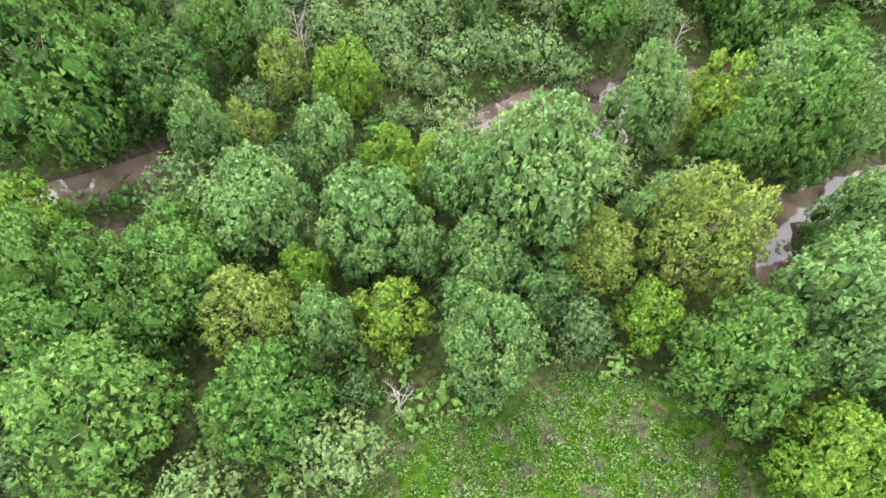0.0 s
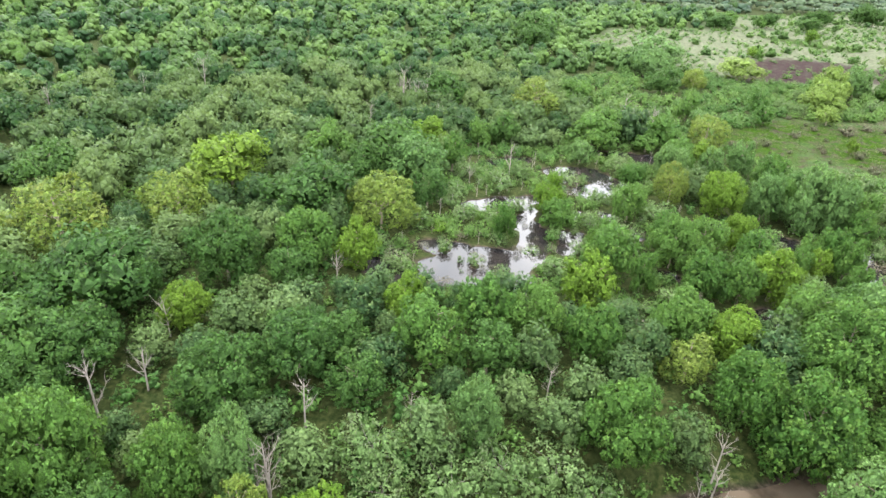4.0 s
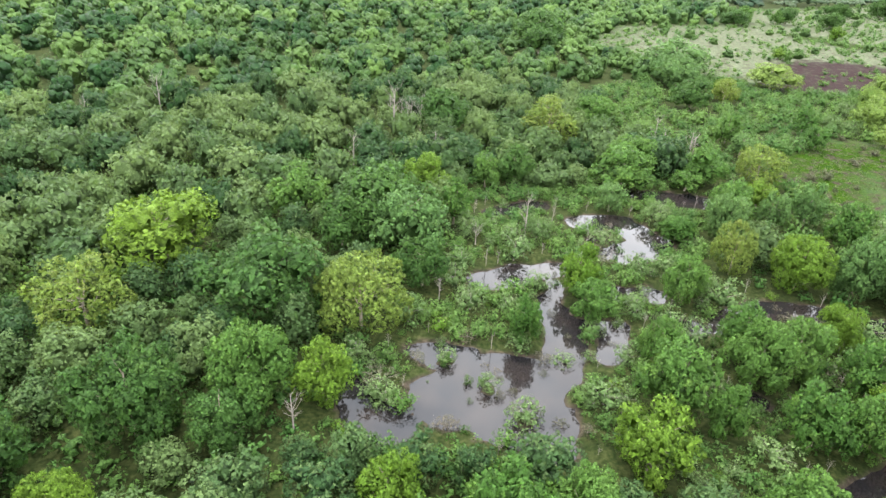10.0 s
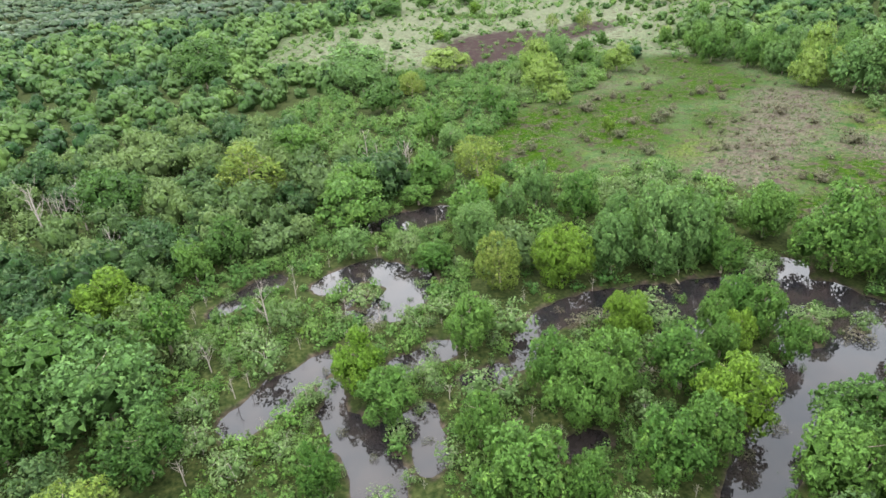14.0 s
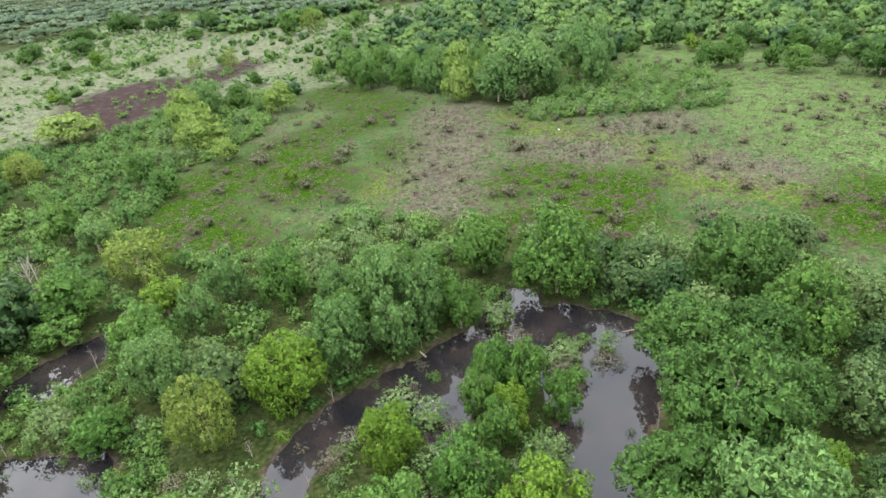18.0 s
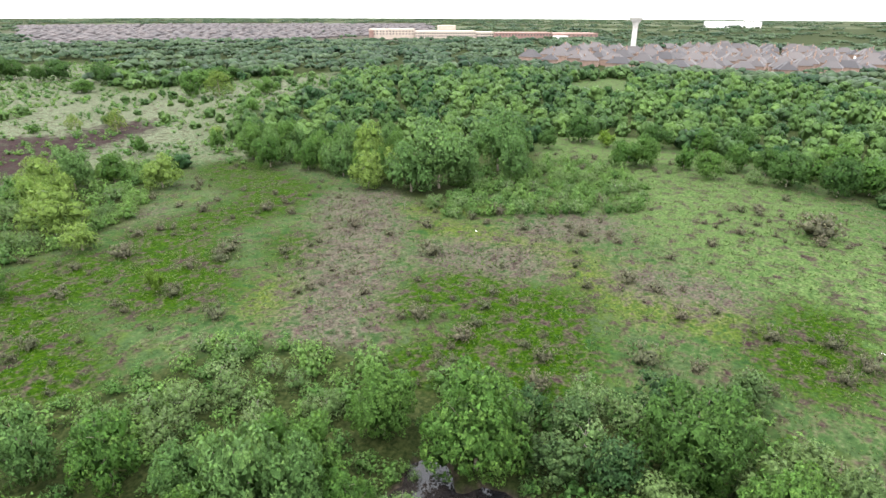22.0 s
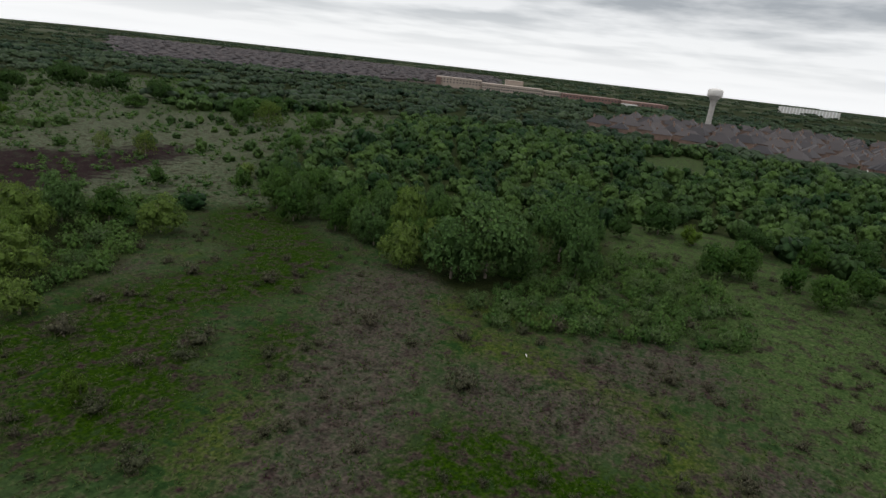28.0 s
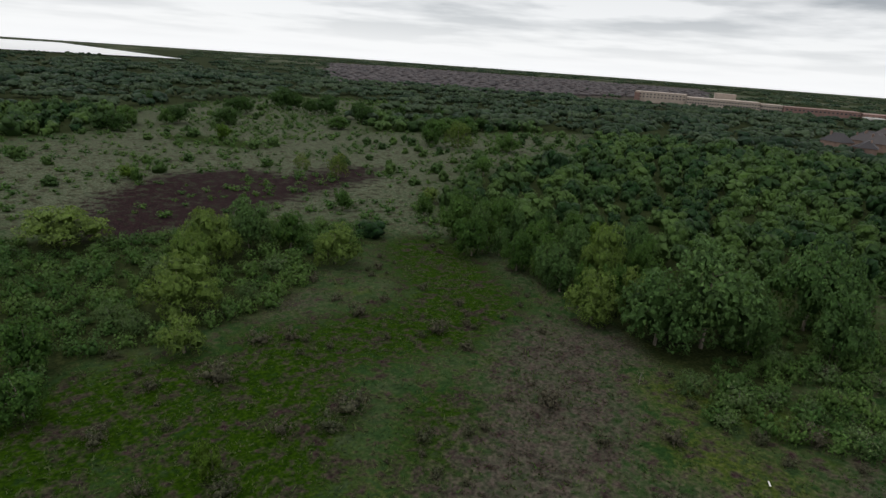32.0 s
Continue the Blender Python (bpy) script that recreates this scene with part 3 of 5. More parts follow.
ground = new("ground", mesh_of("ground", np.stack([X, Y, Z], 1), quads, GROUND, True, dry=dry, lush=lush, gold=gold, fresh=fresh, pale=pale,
                               burn=soft_inside(BURN, X, Y, 6) * 1.15, shaded_wood=1 - np.maximum(np.maximum(open_land, farms), suburb_land), mud=np.clip(1.0 - np.maximum(wet, 0) / np.where(Y > 64, 0.6, 1.1), 0, 1)))
tagged(ground, "uneven grass, woodland floor with shade in its colour, and muddy banks", "ground", kind="structure")


def sheet(name, x0, x1, y0, y1, z, mat, label, n=40):
    u, v = np.meshgrid(np.linspace(x0, x1, n), np.linspace(y0, y1, n))
    i, j = np.meshgrid(np.arange(n - 1), np.arange(n - 1))
    q = (j * n + i).ravel()
    me = mesh_of(name, np.stack([u.ravel(), v.ravel(), np.full(n * n, z)], 1), np.stack([q, q + 1, q + 1 + n, q + n], 1), mat)
    return tagged(new(name, me), label, "water", kind="structure")


sheet("water", -30, 80, 66, 155, MARSH_LEVEL, WATER, "still dark marsh water mirroring the cloudy sky")
sheet("stream_water", -80, 75, 12, 63, STREAM_LEVEL, SHALLOW, "shallow brown stream water over silt")

# ---- trees ----
NOTE = {"green": "broad green deciduous tree with dense summer leaves", "grey": "grey-green broadleaf tree with a clumped crown",
        "bright": "bright yellow-green young leafy tree", "olive": "olive tree crown with yellowing thin leaves",
        "dark": "dark green dense broadleaf tree", "willow": "rounded pale green willow with fine drooping leaves"}
PLACED = []
STOCK = {}


def stock(kind, big, detail, form):
    """The first plant of a kind, built once with its parts; the others copy it."""
    key = (kind, big, detail, form)
    if key not in STOCK:
        R, H = (4.4, 8.0) if big else (2.7, 5.4)
        shape = "willow" if kind == "willow" else "round"
        seed = sum(map(ord, kind)) * 10 + form + 5 * big
        knots, leaves, leaf = ((44, 26, 0.36), (78, 38, 0.28), (120, 54, 0.225))[detail] if big else ((26, 24, 0.31), (44, 34, 0.225), (60, 54, 0.185))[detail]
        thin = kind == "olive"
        v, f, cl, ln = crown_arrays(seed, knots, leaves, leaf * (0.95 if thin else 1.15 if shape == "willow" else 1), R, H, -0.14, shape, 0 if thin else 0.6)
        top = thing("tree", NOTE[kind], "tree", "trees of the wetland")
        tv, tf = boughs(seed + 1, R * 0.8, H, 0.15, 7, 2 if thin else 0)
        part("trunk", mesh_of("trunk", tv, tf, BARK, True), top)
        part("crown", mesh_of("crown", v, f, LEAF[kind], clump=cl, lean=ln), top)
        STOCK[key] = [top, R, H, False]
    return STOCK[key]


def settle(made, m):
    """Puts the built plant itself at m the first time, a copy after that."""
    if made[3]:
        return copy_thing(made[0], m)
    made[3] = True
    made[0].matrix_basis = m
    return made[0]


def away(x, y):
    """Distance to the line of flight over the place."""
    return course([(1, 0, 0), (-3, 44, 0), (2, 62, 0), (12, 73, 0), (37, 86, 0), (68, 107, 0)], x, y)


def bearing(x, y):
    return np.degrees(np.arctan2(x, y))


def tree(x, y, h, r, kind):
    n = len(PLACED)
    d = away(x, y)
    made = stock(kind, r > 3.2, 2 if d < 40 else 1 if d < 165 or r > 4.5 else 0, n % 3)
    s = Matrix.Diagonal((r / made[1], r / made[1], h / made[2], 1))
    settle(made, pose(x, y, float(ground_z(x, y)) - 0.05, 0, 0, (n * 137.5) % 360) @ s)
    PLACED.append((x, y, r))


SHRUB_NOTE = {"shrub": "low leafy marsh shrub with greyish twigs", "green": "rounded fresh green marsh shrub", "bright": "yellow-green young willow shrub by the water",
              "mound": "half-bare grey-brown marsh shrub"}


def shrub(x, y, h, r, tint="shrub"):
    big = r > 2.2
    key = ("shrub", big, tint)
    if key not in STOCK:
        STOCK[key] = []
        R, H = (3.4, 4.4) if big else (1.6, 2.4)
        for form in range(3 if tint == "shrub" else 2):
            v, f, cl, ln = crown_arrays(900 + form + 10 * big, 36 if big else 16, 36 if big else 26, 0.22 if big else 0.15, R, H, -0.4, "round", 0.42 if tint != "mound" else 0, OCT_F)
            top = thing("shrub", "wide leafy shrub thicket of several stems" if big else SHRUB_NOTE[tint], "shrub", "shrubs of the marsh")
            tv, tf = boughs(920 + form, R, H, 0.05, 6, 4 if tint == "mound" else 0, 0.75, 4)
            part("stem", mesh_of("stem", tv, tf, DEADWOOD), top)
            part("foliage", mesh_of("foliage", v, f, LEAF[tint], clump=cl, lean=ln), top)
            STOCK[key].append([top, R, H, False])
    n = len(PLACED)
    made = STOCK[key][n % len(STOCK[key])]
    s = Matrix.Diagonal((r / made[1], r / made[1], h / made[2], 1))
    settle(made, pose(x, y, float(ground_z(x, y)) - 0.05, 0, 0, (n * 137.5) % 360) @ s)
    PLACED.append((x, y, r * 0.7))


def mound(x, y, h, r):
    if "mound" not in STOCK:
        STOCK["mound"] = []
        for form in range(3):
            v, f, cl, ln = crown_arrays(950 + form, 14, 22, 0.16, 1.6, 1.8, -0.5, "round", 0.5, OCT_F)
            top = thing("bush", "low grey-brown bush on the open meadow", "bush", "bushes of the meadow")
            tv, tf = boughs(970 + form, 1.4, 1.8, 0.03, 4, 0, 0.6, 4)
            part("stem", mesh_of("stem", tv, tf, DEADWOOD), top)
            part("foliage", mesh_of("foliage", v, f, LEAF["mound"], clump=cl, lean=ln), top)
            STOCK["mound"].append([top, 1.6, 1.8, False])
    n = len(PLACED)
    h *= 1.25
    made = STOCK["mound"][n % 3]
    s = Matrix.Diagonal((r / 1.6, r / 1.6, h / 1.8, 1))
    settle(made, pose(x, y, float(ground_z(x, y)) - 0.05, 0, 0, (n * 137.5) % 360) @ s)
    PLACED.append((x, y, r))


def snag(x, y, h):
    """A dead tree: bare bleached limbs and twigs."""
    if "snag" not in STOCK:
        STOCK["snag"] = []
        for form in range(4):
            stem, limbs = boughs(1000 + form, 1.9, 7.0, 0.1, 12, 7, 0.9, 5, True, (0.7, 1.7))
            top = thing("dead_tree", "leafless bleached grey dead tree", "dead tree", "dead trees")
            part("trunk", mesh_of("trunk", *stem, DEADWOOD, True), top)
            for limb in limbs:
                part("branch", mesh_of("branch", *limb, DEADWOOD, True), top)
            STOCK["snag"].append([top, 2.0, 7.0, False])
    n = len(PLACED)
    made = STOCK["snag"][n % 4]
    s = h / 7.0
    settle(made, pose(x, y, float(ground_z(x, y)) - 0.05, 0, 0, (n * 97) % 360) @ Matrix.Diagonal((s, s, s, 1)))
    PLACED.append((x, y, 1.6))


tree(-18.8, 9.1, 11.3, 5.2, "green")
tree(-22.9, 13.4, 9.5, 4.2, "green")
tree(-13.6, 25.4, 10.5, 4.4, "grey")
tree(-4.6, 25.2, 10.3, 4.3, "grey")
tree(-11.7, 17.1, 8.7, 3.5, "olive")
tree(-8.8, 11.0, 9.2, 4.0, "green")
tree(-2.2, 18.8, 7.0, 2.9, "bright")
tree(3.9, 23.5, 8.8, 3.4, "grey")
tree(5.0, 15.9, 8.7, 3.4, "grey")
tree(4.0, 19.7, 7.4, 2.7, "grey")
tree(8.7, 22.6, 7.1, 2.5, "grey")
tree(7.6, 28.8, 12.0, 5.2, "grey")
tree(12.9, 26.2, 8.5, 3.4, "olive")
tree(20.5, 26.8, 12.2, 5.4, "olive")
tree(17.2, 21.3, 6.5, 2.7, "bright")
tree(17.1, 30.1, 6.6, 2.2, "grey")
tree(21.9, 17.3, 9.8, 4.3, "green")
tree(29.2, 21.7, 11.7, 5.1, "grey")
tree(27.6, 12.3, 9.2, 4.2, "bright")
tree(-19.9, 32.8, 8.9, 3.5, "grey")
tree(-17.4, 35.3, 6.4, 2.2, "olive")
tree(-9.9, 33.1, 7.0, 2.5, "grey")
tree(-4.6, 34.1, 6.6, 2.7, "bright")
tree(-9.9, 41.6, 7.5, 3.3, "bright")
tree(-33.3, 33.4, 11.7, 5.4, "green")
tree(-25.2, 38.2, 9.9, 4.4, "dark")
shrub(-0.6, 48.3, 4.5, 3.3)
shrub(3.3, 50.9, 4.7, 3.4)
shrub(8.1, 51.6, 4.7, 3.5)
shrub(11.9, 50.6, 4.2, 3.0)
tree(17.4, 41.0, 9.3, 3.7, "grey")
tree(24.2, 43.0, 7.5, 3.2, "bright")
tree(25.0, 38.2, 8.2, 3.4, "green")
tree(30.3, 41.1, 9.7, 4.3, "green")
tree(37.1, 43.7, 9.5, 3.9, "grey")
tree(32.1, 49.5, 8.3, 3.2, "grey")
tree(32.0, 58.4, 7.8, 4.0, "green")
tree(41.7, 60.9, 4.2, 4.2, "green")
tree(-20.0, 23.2, 7.6, 3.1, "green")
tree(-21.4, 19.4, 7.9, 3.2, "green")
tree(-26.0, 17.8, 9.2, 4.0, "green")
tree(-17.1, 19.4, 7.0, 2.7, "green")
tree(-30.0, 21.7, 7.2, 3.1, "bright")
tree(-18.8, 15.4, 7.2, 2.8, "green")
tree(-9.0, 21.4, 5.7, 2.2, "bright")
tree(-15.8, 42.1, 7.0, 2.5, "olive")
tree(-18.2, 46.3, 8.8, 3.4, "grey")
tree(-22.2, 44.8, 8.0, 3.3, "green")
shrub(-7.7, 50.2, 5.0, 3.7)
tree(-1.6, 31.9, 6.1, 2.4, "bright")
shrub(0.3, 40.8, 4.6, 3.3)
tree(-6.3, 16.9, 6.6, 2.2, "grey")
tree(-0.9, 24.4, 6.5, 2.2, "grey")
tree(2.2, 29.4, 7.6, 2.8, "grey")
tree(33.6, 31.1, 8.6, 3.4, "grey")
tree(-31.5, 43.6, 9.8, 4.4, "green")
tree(-37.6, 40.9, 10.0, 4.5, "green")
shrub(-6.0, 46.6, 4.1, 2.9)
tree(1.0, 54.7, 6.6, 3.4, "grey")
tree(-17.3, 60.4, 7.9, 4.4, "dark")
tree(-22.9, 55.1, 7.9, 4.4, "dark")
tree(-31.6, 76.0, 8.0, 4.5, "dark")
tree(-23.4, 81.8, 7.9, 4.4, "green")
tree(-23.5, 76.0, 6.1, 3.0, "dark")
tree(-16.6, 82.9, 6.1, 3.0, "bright")
tree(-15.8, 95.2, 9.3, 5.5, "olive")
tree(13.1, 78.0, 6.2, 3.1, "bright")
tree(-8.3, 70.8, 5.5, 2.6, "bright")
tree(-4.4, 64.2, 6.4, 3.2, "green")
tree(0.9, 69.8, 6.1, 3.0, "green")
tree(6.4, 70.1, 6.7, 3.5, "green")
tree(12.7, 67.4, 6.6, 3.4, "green")
tree(1.5, 63.6, 6.0, 2.9, "dark")
tree(28.5, 70.9, 6.7, 3.5, "bright")
tree(22.9, 71.8, 7.0, 3.7, "green")
tree(38.2, 85.2, 6.2, 3.1, "bright")
tree(14.2, 55.7, 7.4, 4.0, "green")
tree(27.3, 62.3, 7.2, 3.8, "green")
tree(38.1, 67.6, 7.5, 4.1, "green")
tree(40.0, 113.4, 10.1, 4.8, "bright")
tree(38.6, 99.6, 6.8, 3.6, "bright")
tree(46.4, 111.5, 7.0, 3.4, "grey")
tree(51.2, 108.6, 6.2, 2.8, "grey")
tree(50.6, 114.0, 6.6, 3.3, "green")
tree(56.4, 108.2, 7.4, 3.3, "grey")
tree(58.8, 113.4, 6.8, 3.2, "green")
tree(54.6, 112.4, 7.8, 3.2, "grey")
tree(32.2, 115.9, 7.4, 4.0, "olive")
tree(9.9, 106.7, 5.8, 2.8, "bright")
tree(24.4, 151.8, 8.8, 5.1, "green")
tree(-13.7, 171.0, 10.4, 6.3, "dark")
tree(9.6, 169.1, 10.5, 6.5, "olive")
tree(2.0, 143.5, 7.0, 3.7, "dark")
tree(-13.1, 135.0, 7.7, 4.2, "bright")
tree(-13.2, 114.1, 9.7, 5.8, "grey")
tree(-22.5, 113.4, 8.4, 4.8, "dark")
tree(-31.2, 121.9, 8.2, 4.6, "green")
tree(-43.0, 104.0, 10.5, 7.2, "bright")
tree(-44.7, 89.4, 8.8, 5.1, "olive")
tree(-26.7, 95.6, 8.7, 5.0, "dark")
tree(-56.1, 79.8, 7.6, 4.1, "olive")
tree(-50.6, 65.2, 8.3, 4.7, "dark")
tree(-41.7, 66.2, 8.5, 4.8, "dark")
tree(-69.5, 96.8, 9.1, 5.3, "dark")
tree(-38.8, 57.3, 8.2, 4.6, "dark")
tree(-43.8, 54.9, 7.4, 4.0, "dark")
tree(-32.1, 66.1, 6.8, 3.5, "bright")
tree(-39.5, 70.3, 6.7, 3.4, "dark")
tree(-40.0, 50.4, 7.2, 3.9, "dark")
tree(-10.6, 57.1, 5.9, 2.9, "dark")
tree(-13.3, 63.5, 5.9, 2.8, "dark")
tree(17.2, 86.5, 6.3, 3.1, "green")
tree(26.9, 92.0, 6.8, 3.6, "green")
tree(50.4, 95.8, 5.6, 2.1, "green")
tree(51.2, 92.8, 5.2, 1.9, "green")
tree(47.5, 95.5, 4.6, 1.9, "green")
tree(47.1, 92.1, 4.6, 1.9, "bright")
tree(51.0, 89.0, 3.8, 1.6, "green")
tree(44.6, 92.2, 4.2, 1.9, "green")
shrub(59.0, 98.0, 1.9, 2.1, "mound")
shrub(56.6, 91.3, 2.0, 1.6, "mound")
shrub(60.3, 87.5, 1.7, 1.3, "mound")
shrub(44.3, 97.0, 2.2, 1.5, "mound")
tree(43.2, 71.1, 8.3, 4.7, "grey")
tree(22.4, 66.1, 5.7, 2.7, "olive")
tree(-35.2, 46.8, 7.7, 4.2, "dark")
tree(13.9, 307.0, 10.5, 8.0, "dark")
tree(56.4, 253.1, 10.5, 9.1, "grey")
tree(50.4, 206.3, 10.5, 7.1, "dark")
tree(48.8, 152.5, 8.7, 5.0, "olive")
tree(113.0, 297.3, 5.2, 1.9, "green")
tree(152.2, 244.5, 6.6, 2.6, "green")
tree(167.7, 228.2, 7.0, 2.8, "green")
tree(12.7, 279.2, 10.2, 6.2, "dark")
tree(70.5, 108.1, 7.4, 4.0, "green")
tree(70.0, 97.5, 8.1, 4.5, "green")
tree(43.9, 132.3, 5.5, 2.6, "grey")
tree(36.8, 133.1, 6.3, 3.1, "green")
tree(34.3, 147.3, 3.2, 3.0, "green")
tree(38.2, 150.8, 7.5, 4.1, "green")
tree(21.2, 182.6, 8.0, 4.5, "green")
tree(11.2, 102.1, 3.8, 2.4, "green")
tree(2.8, 95.3, 4.7, 1.9, "green")
tree(17.1, 93.7, 4.6, 1.9, "green")
tree(26.9, 96.6, 5.2, 2.3, "green")
tree(31.7, 94.1, 5.9, 2.9, "green")
tree(37.8, 90.8, 5.7, 2.7, "green")
tree(28.8, 83.1, 5.5, 2.5, "green")
tree(21.1, 83.9, 4.7, 1.9, "green")
tree(38.5, 75.4, 6.0, 2.9, "green")
tree(-17.3, 119.4, 8.7, 5.0, "dark")
tree(-10.0, 104.8, 6.2, 3.1, "dark")
tree(-3.1, 140.3, 5.7, 2.7, "green")
tree(-7.5, 124.0, 6.0, 2.9, "green")
tree(18.2, 134.6, 5.7, 2.7, "grey")
shrub(4.5, 107.2, 2.5, 1.6)
shrub(16.7, 104.0, 2.5, 1.6)
shrub(22.9, 114.3, 3.1, 2.1)
shrub(25.9, 109.8, 3.2, 2.2)
shrub(25.5, 131.1, 4.0, 2.8)
shrub(19.9, 100.0, 2.7, 1.8)
shrub(-5.4, 110.4, 3.3, 2.2)
shrub(-5.8, 105.5, 3.2, 2.2)
shrub(1.9, 114.5, 3.1, 2.1)
shrub(1.5, 119.1, 3.3, 2.2)
shrub(5.4, 121.6, 3.7, 2.5)
shrub(-5.1, 120.3, 3.6, 2.5)
shrub(-3.5, 100.7, 3.1, 2.1)
shrub(31.9, 89.4, 2.8, 1.8)
shrub(22.3, 97.5, 2.7, 1.7)
shrub(14.1, 93.5, 2.6, 1.7)
tree(33.6, 83.5, 5.0, 2.2, "green")
shrub(44.7, 87.3, 3.3, 2.3)
tree(53.1, 231.9, 10.5, 6.4, "grey")
tree(64.7, 223.0, 7.0, 3.7, "bright")
tree(77.2, 78.6, 8.7, 5.0, "dark")
tree(62.7, 80.8, 8.5, 4.8, "dark")
tree(64.8, 75.4, 7.8, 4.3, "dark")
tree(52.4, 75.4, 9.2, 5.4, "dark")
tree(58.5, 72.0, 7.4, 4.0, "dark")
tree(44.4, 77.2, 7.9, 4.4, "dark")
tree(44.6, 140.5, 5.9, 2.9, "bright")
tree(34.2, 125.9, 6.6, 3.4, "grey")
tree(22.0, 145.7, 7.7, 5.3, "green")
tree(50.7, 135.5, 6.1, 3.0, "grey")
tree(53.5, 127.9, 5.9, 2.8, "green")
tree(53.9, 118.7, 5.6, 2.6, "grey")
tree(61.5, 110.8, 6.0, 3.0, "green")
tree(58.8, 104.7, 5.0, 2.2, "green")
shrub(64.2, 118.6, 4.0, 2.9)
shrub(64.3, 129.7, 4.0, 2.8)
shrub(68.3, 126.3, 3.8, 2.7)
shrub(70.5, 115.3, 3.6, 2.5)
shrub(61.1, 101.4, 2.6, 1.6)
shrub(57.2, 91.8, 0.8, 1.6)
shrub(44.2, 99.2, 1.5, 1.9)
shrub(39.5, 95.1, 2.9, 1.9)
tree(27.4, 126.1, 3.3, 2.5, "green")
tree(23.3, 107.0, 5.2, 2.3, "green")
shrub(28.4, 107.1, 3.3, 2.2)
tree(50.6, 69.1, 6.6, 3.4, "bright")
tree(69.6, 71.5, 7.0, 3.7, "green")
shrub(83.6, 89.8, 4.2, 3.0)
shrub(82.7, 84.7, 4.1, 2.9)
tree(63.3, 218.5, 6.9, 3.6, "olive")
tree(51.6, 239.4, 8.2, 4.6, "grey")
tree(51.4, 169.2, 5.8, 2.7, "grey")
tree(50.6, 176.7, 6.2, 3.1, "green")
tree(71.4, 178.5, 6.0, 2.9, "green")
tree(73.4, 190.2, 6.3, 3.2, "green")
tree(166.7, 202.0, 10.3, 4.3, "green")
tree(161.5, 207.8, 11.0, 4.6, "green")
tree(227.9, 266.9, 8.0, 3.2, "green")
tree(266.0, 324.4, 13.5, 6.3, "olive")
tree(259.6, 337.5, 13.5, 5.9, "green")
mound(161.5, 60.0, 2.5, 2.8)
mound(171.8, 71.1, 1.5, 1.6)
tree(84.3, 158.1, 3.9, 1.3, "bright")
tree(172.7, 282.1, 9.0, 3.7, "olive")
mound(76.9, 170.5, 1.6, 1.7)
mound(78.2, 159.5, 1.3, 1.3)
mound(94.3, 116.2, 1.1, 1.1)
mound(95.8, 108.1, 1.3, 1.3)
mound(106.1, 109.4, 1.4, 1.5)
mound(91.3, 108.3, 1.2, 1.2)
mound(101.2, 108.9, 1.3, 1.3)
mound(85.2, 102.1, 1.2, 1.2)
mound(83.9, 107.1, 1.1, 1.1)
mound(79.6, 113.1, 1.0, 1.0)
mound(86.1, 109.4, 1.0, 0.9)
mound(92.0, 97.2, 1.1, 1.0)
mound(93.6, 100.2, 1.1, 1.0)
mound(97.4, 98.6, 1.0, 0.9)
mound(96.6, 85.3, 1.4, 1.4)
mound(97.7, 78.9, 1.3, 1.3)
mound(118.0, 86.5, 1.7, 1.8)
mound(117.4, 125.7, 1.4, 1.4)
mound(105.2, 105.7, 1.1, 1.0)
mound(105.9, 122.7, 1.1, 1.1)
mound(85.8, 96.0, 1.2, 1.2)
mound(83.6, 118.6, 0.9, 0.9)
mound(167.7, 70.8, 1.6, 1.7)
mound(158.2, 60.6, 2.6, 2.9)
mound(98.1, 158.0, 1.8, 1.9)
mound(84.2, 177.4, 1.6, 1.7)
mound(91.5, 174.9, 1.5, 1.5)
mound(100.5, 182.4, 1.7, 1.9)
mound(93.4, 160.2, 1.8, 1.9)
mound(101.9, 159.5, 1.4, 1.5)
mound(101.7, 114.4, 0.9, 0.8)
mound(79.8, 109.1, 1.0, 0.9)
mound(81.8, 142.9, 1.1, 1.1)
shrub(74.2, 137.7, 2.4, 1.5)
shrub(74.3, 131.8, 2.7, 1.8)
shrub(73.8, 125.7, 2.8, 1.8)
shrub(73.0, 121.5, 2.7, 1.8)
shrub(70.5, 130.3, 2.6, 1.7)
shrub(67.3, 122.2, 3.0, 2.0)
shrub(62.0, 133.1, 3.3, 2.2)
shrub(60.2, 128.5, 3.6, 2.5)
shrub(58.2, 135.1, 3.6, 2.5)
shrub(73.4, 111.9, 2.4, 1.5)
shrub(76.8, 88.6, 3.2, 2.2)
shrub(78.9, 71.0, 3.0, 2.0)
shrub(75.7, 67.9, 3.2, 2.2)
tree(90.5, 184.5, 5.8, 3.2, "willow")
tree(180.8, 241.5, 5.5, 3.0, "willow")
tree(197.7, 136.2, 5.2, 2.8, "willow")
tree(173.7, 215.7, 9.5, 4.0, "dark")
tree(156.7, 197.0, 9.2, 3.8, "green")
tree(173.0, 203.0, 9.9, 4.2, "green")
tree(158.1, 184.6, 8.9, 3.7, "green")
tree(177.1, 194.5, 9.8, 4.1, "dark")
tree(157.0, 174.6, 9.3, 3.9, "grey")
tree(181.6, 188.4, 9.1, 3.7, "green")
tree(184.2, 183.0, 8.3, 3.4, "bright")
tree(183.3, 172.5, 9.5, 4.0, "grey")
tree(225.1, 115.0, 5.5, 2.5, "bright")
tree(201.3, 105.6, 7.7, 3.7, "green")
tree(205.4, 100.1, 8.7, 4.2, "green")
tree(204.3, 89.3, 6.4, 2.9, "green")
tree(196.5, 82.8, 7.2, 3.4, "green")
tree(230.8, 85.5, 7.2, 3.4, "green")
tree(209.3, 76.0, 7.9, 3.8, "green")
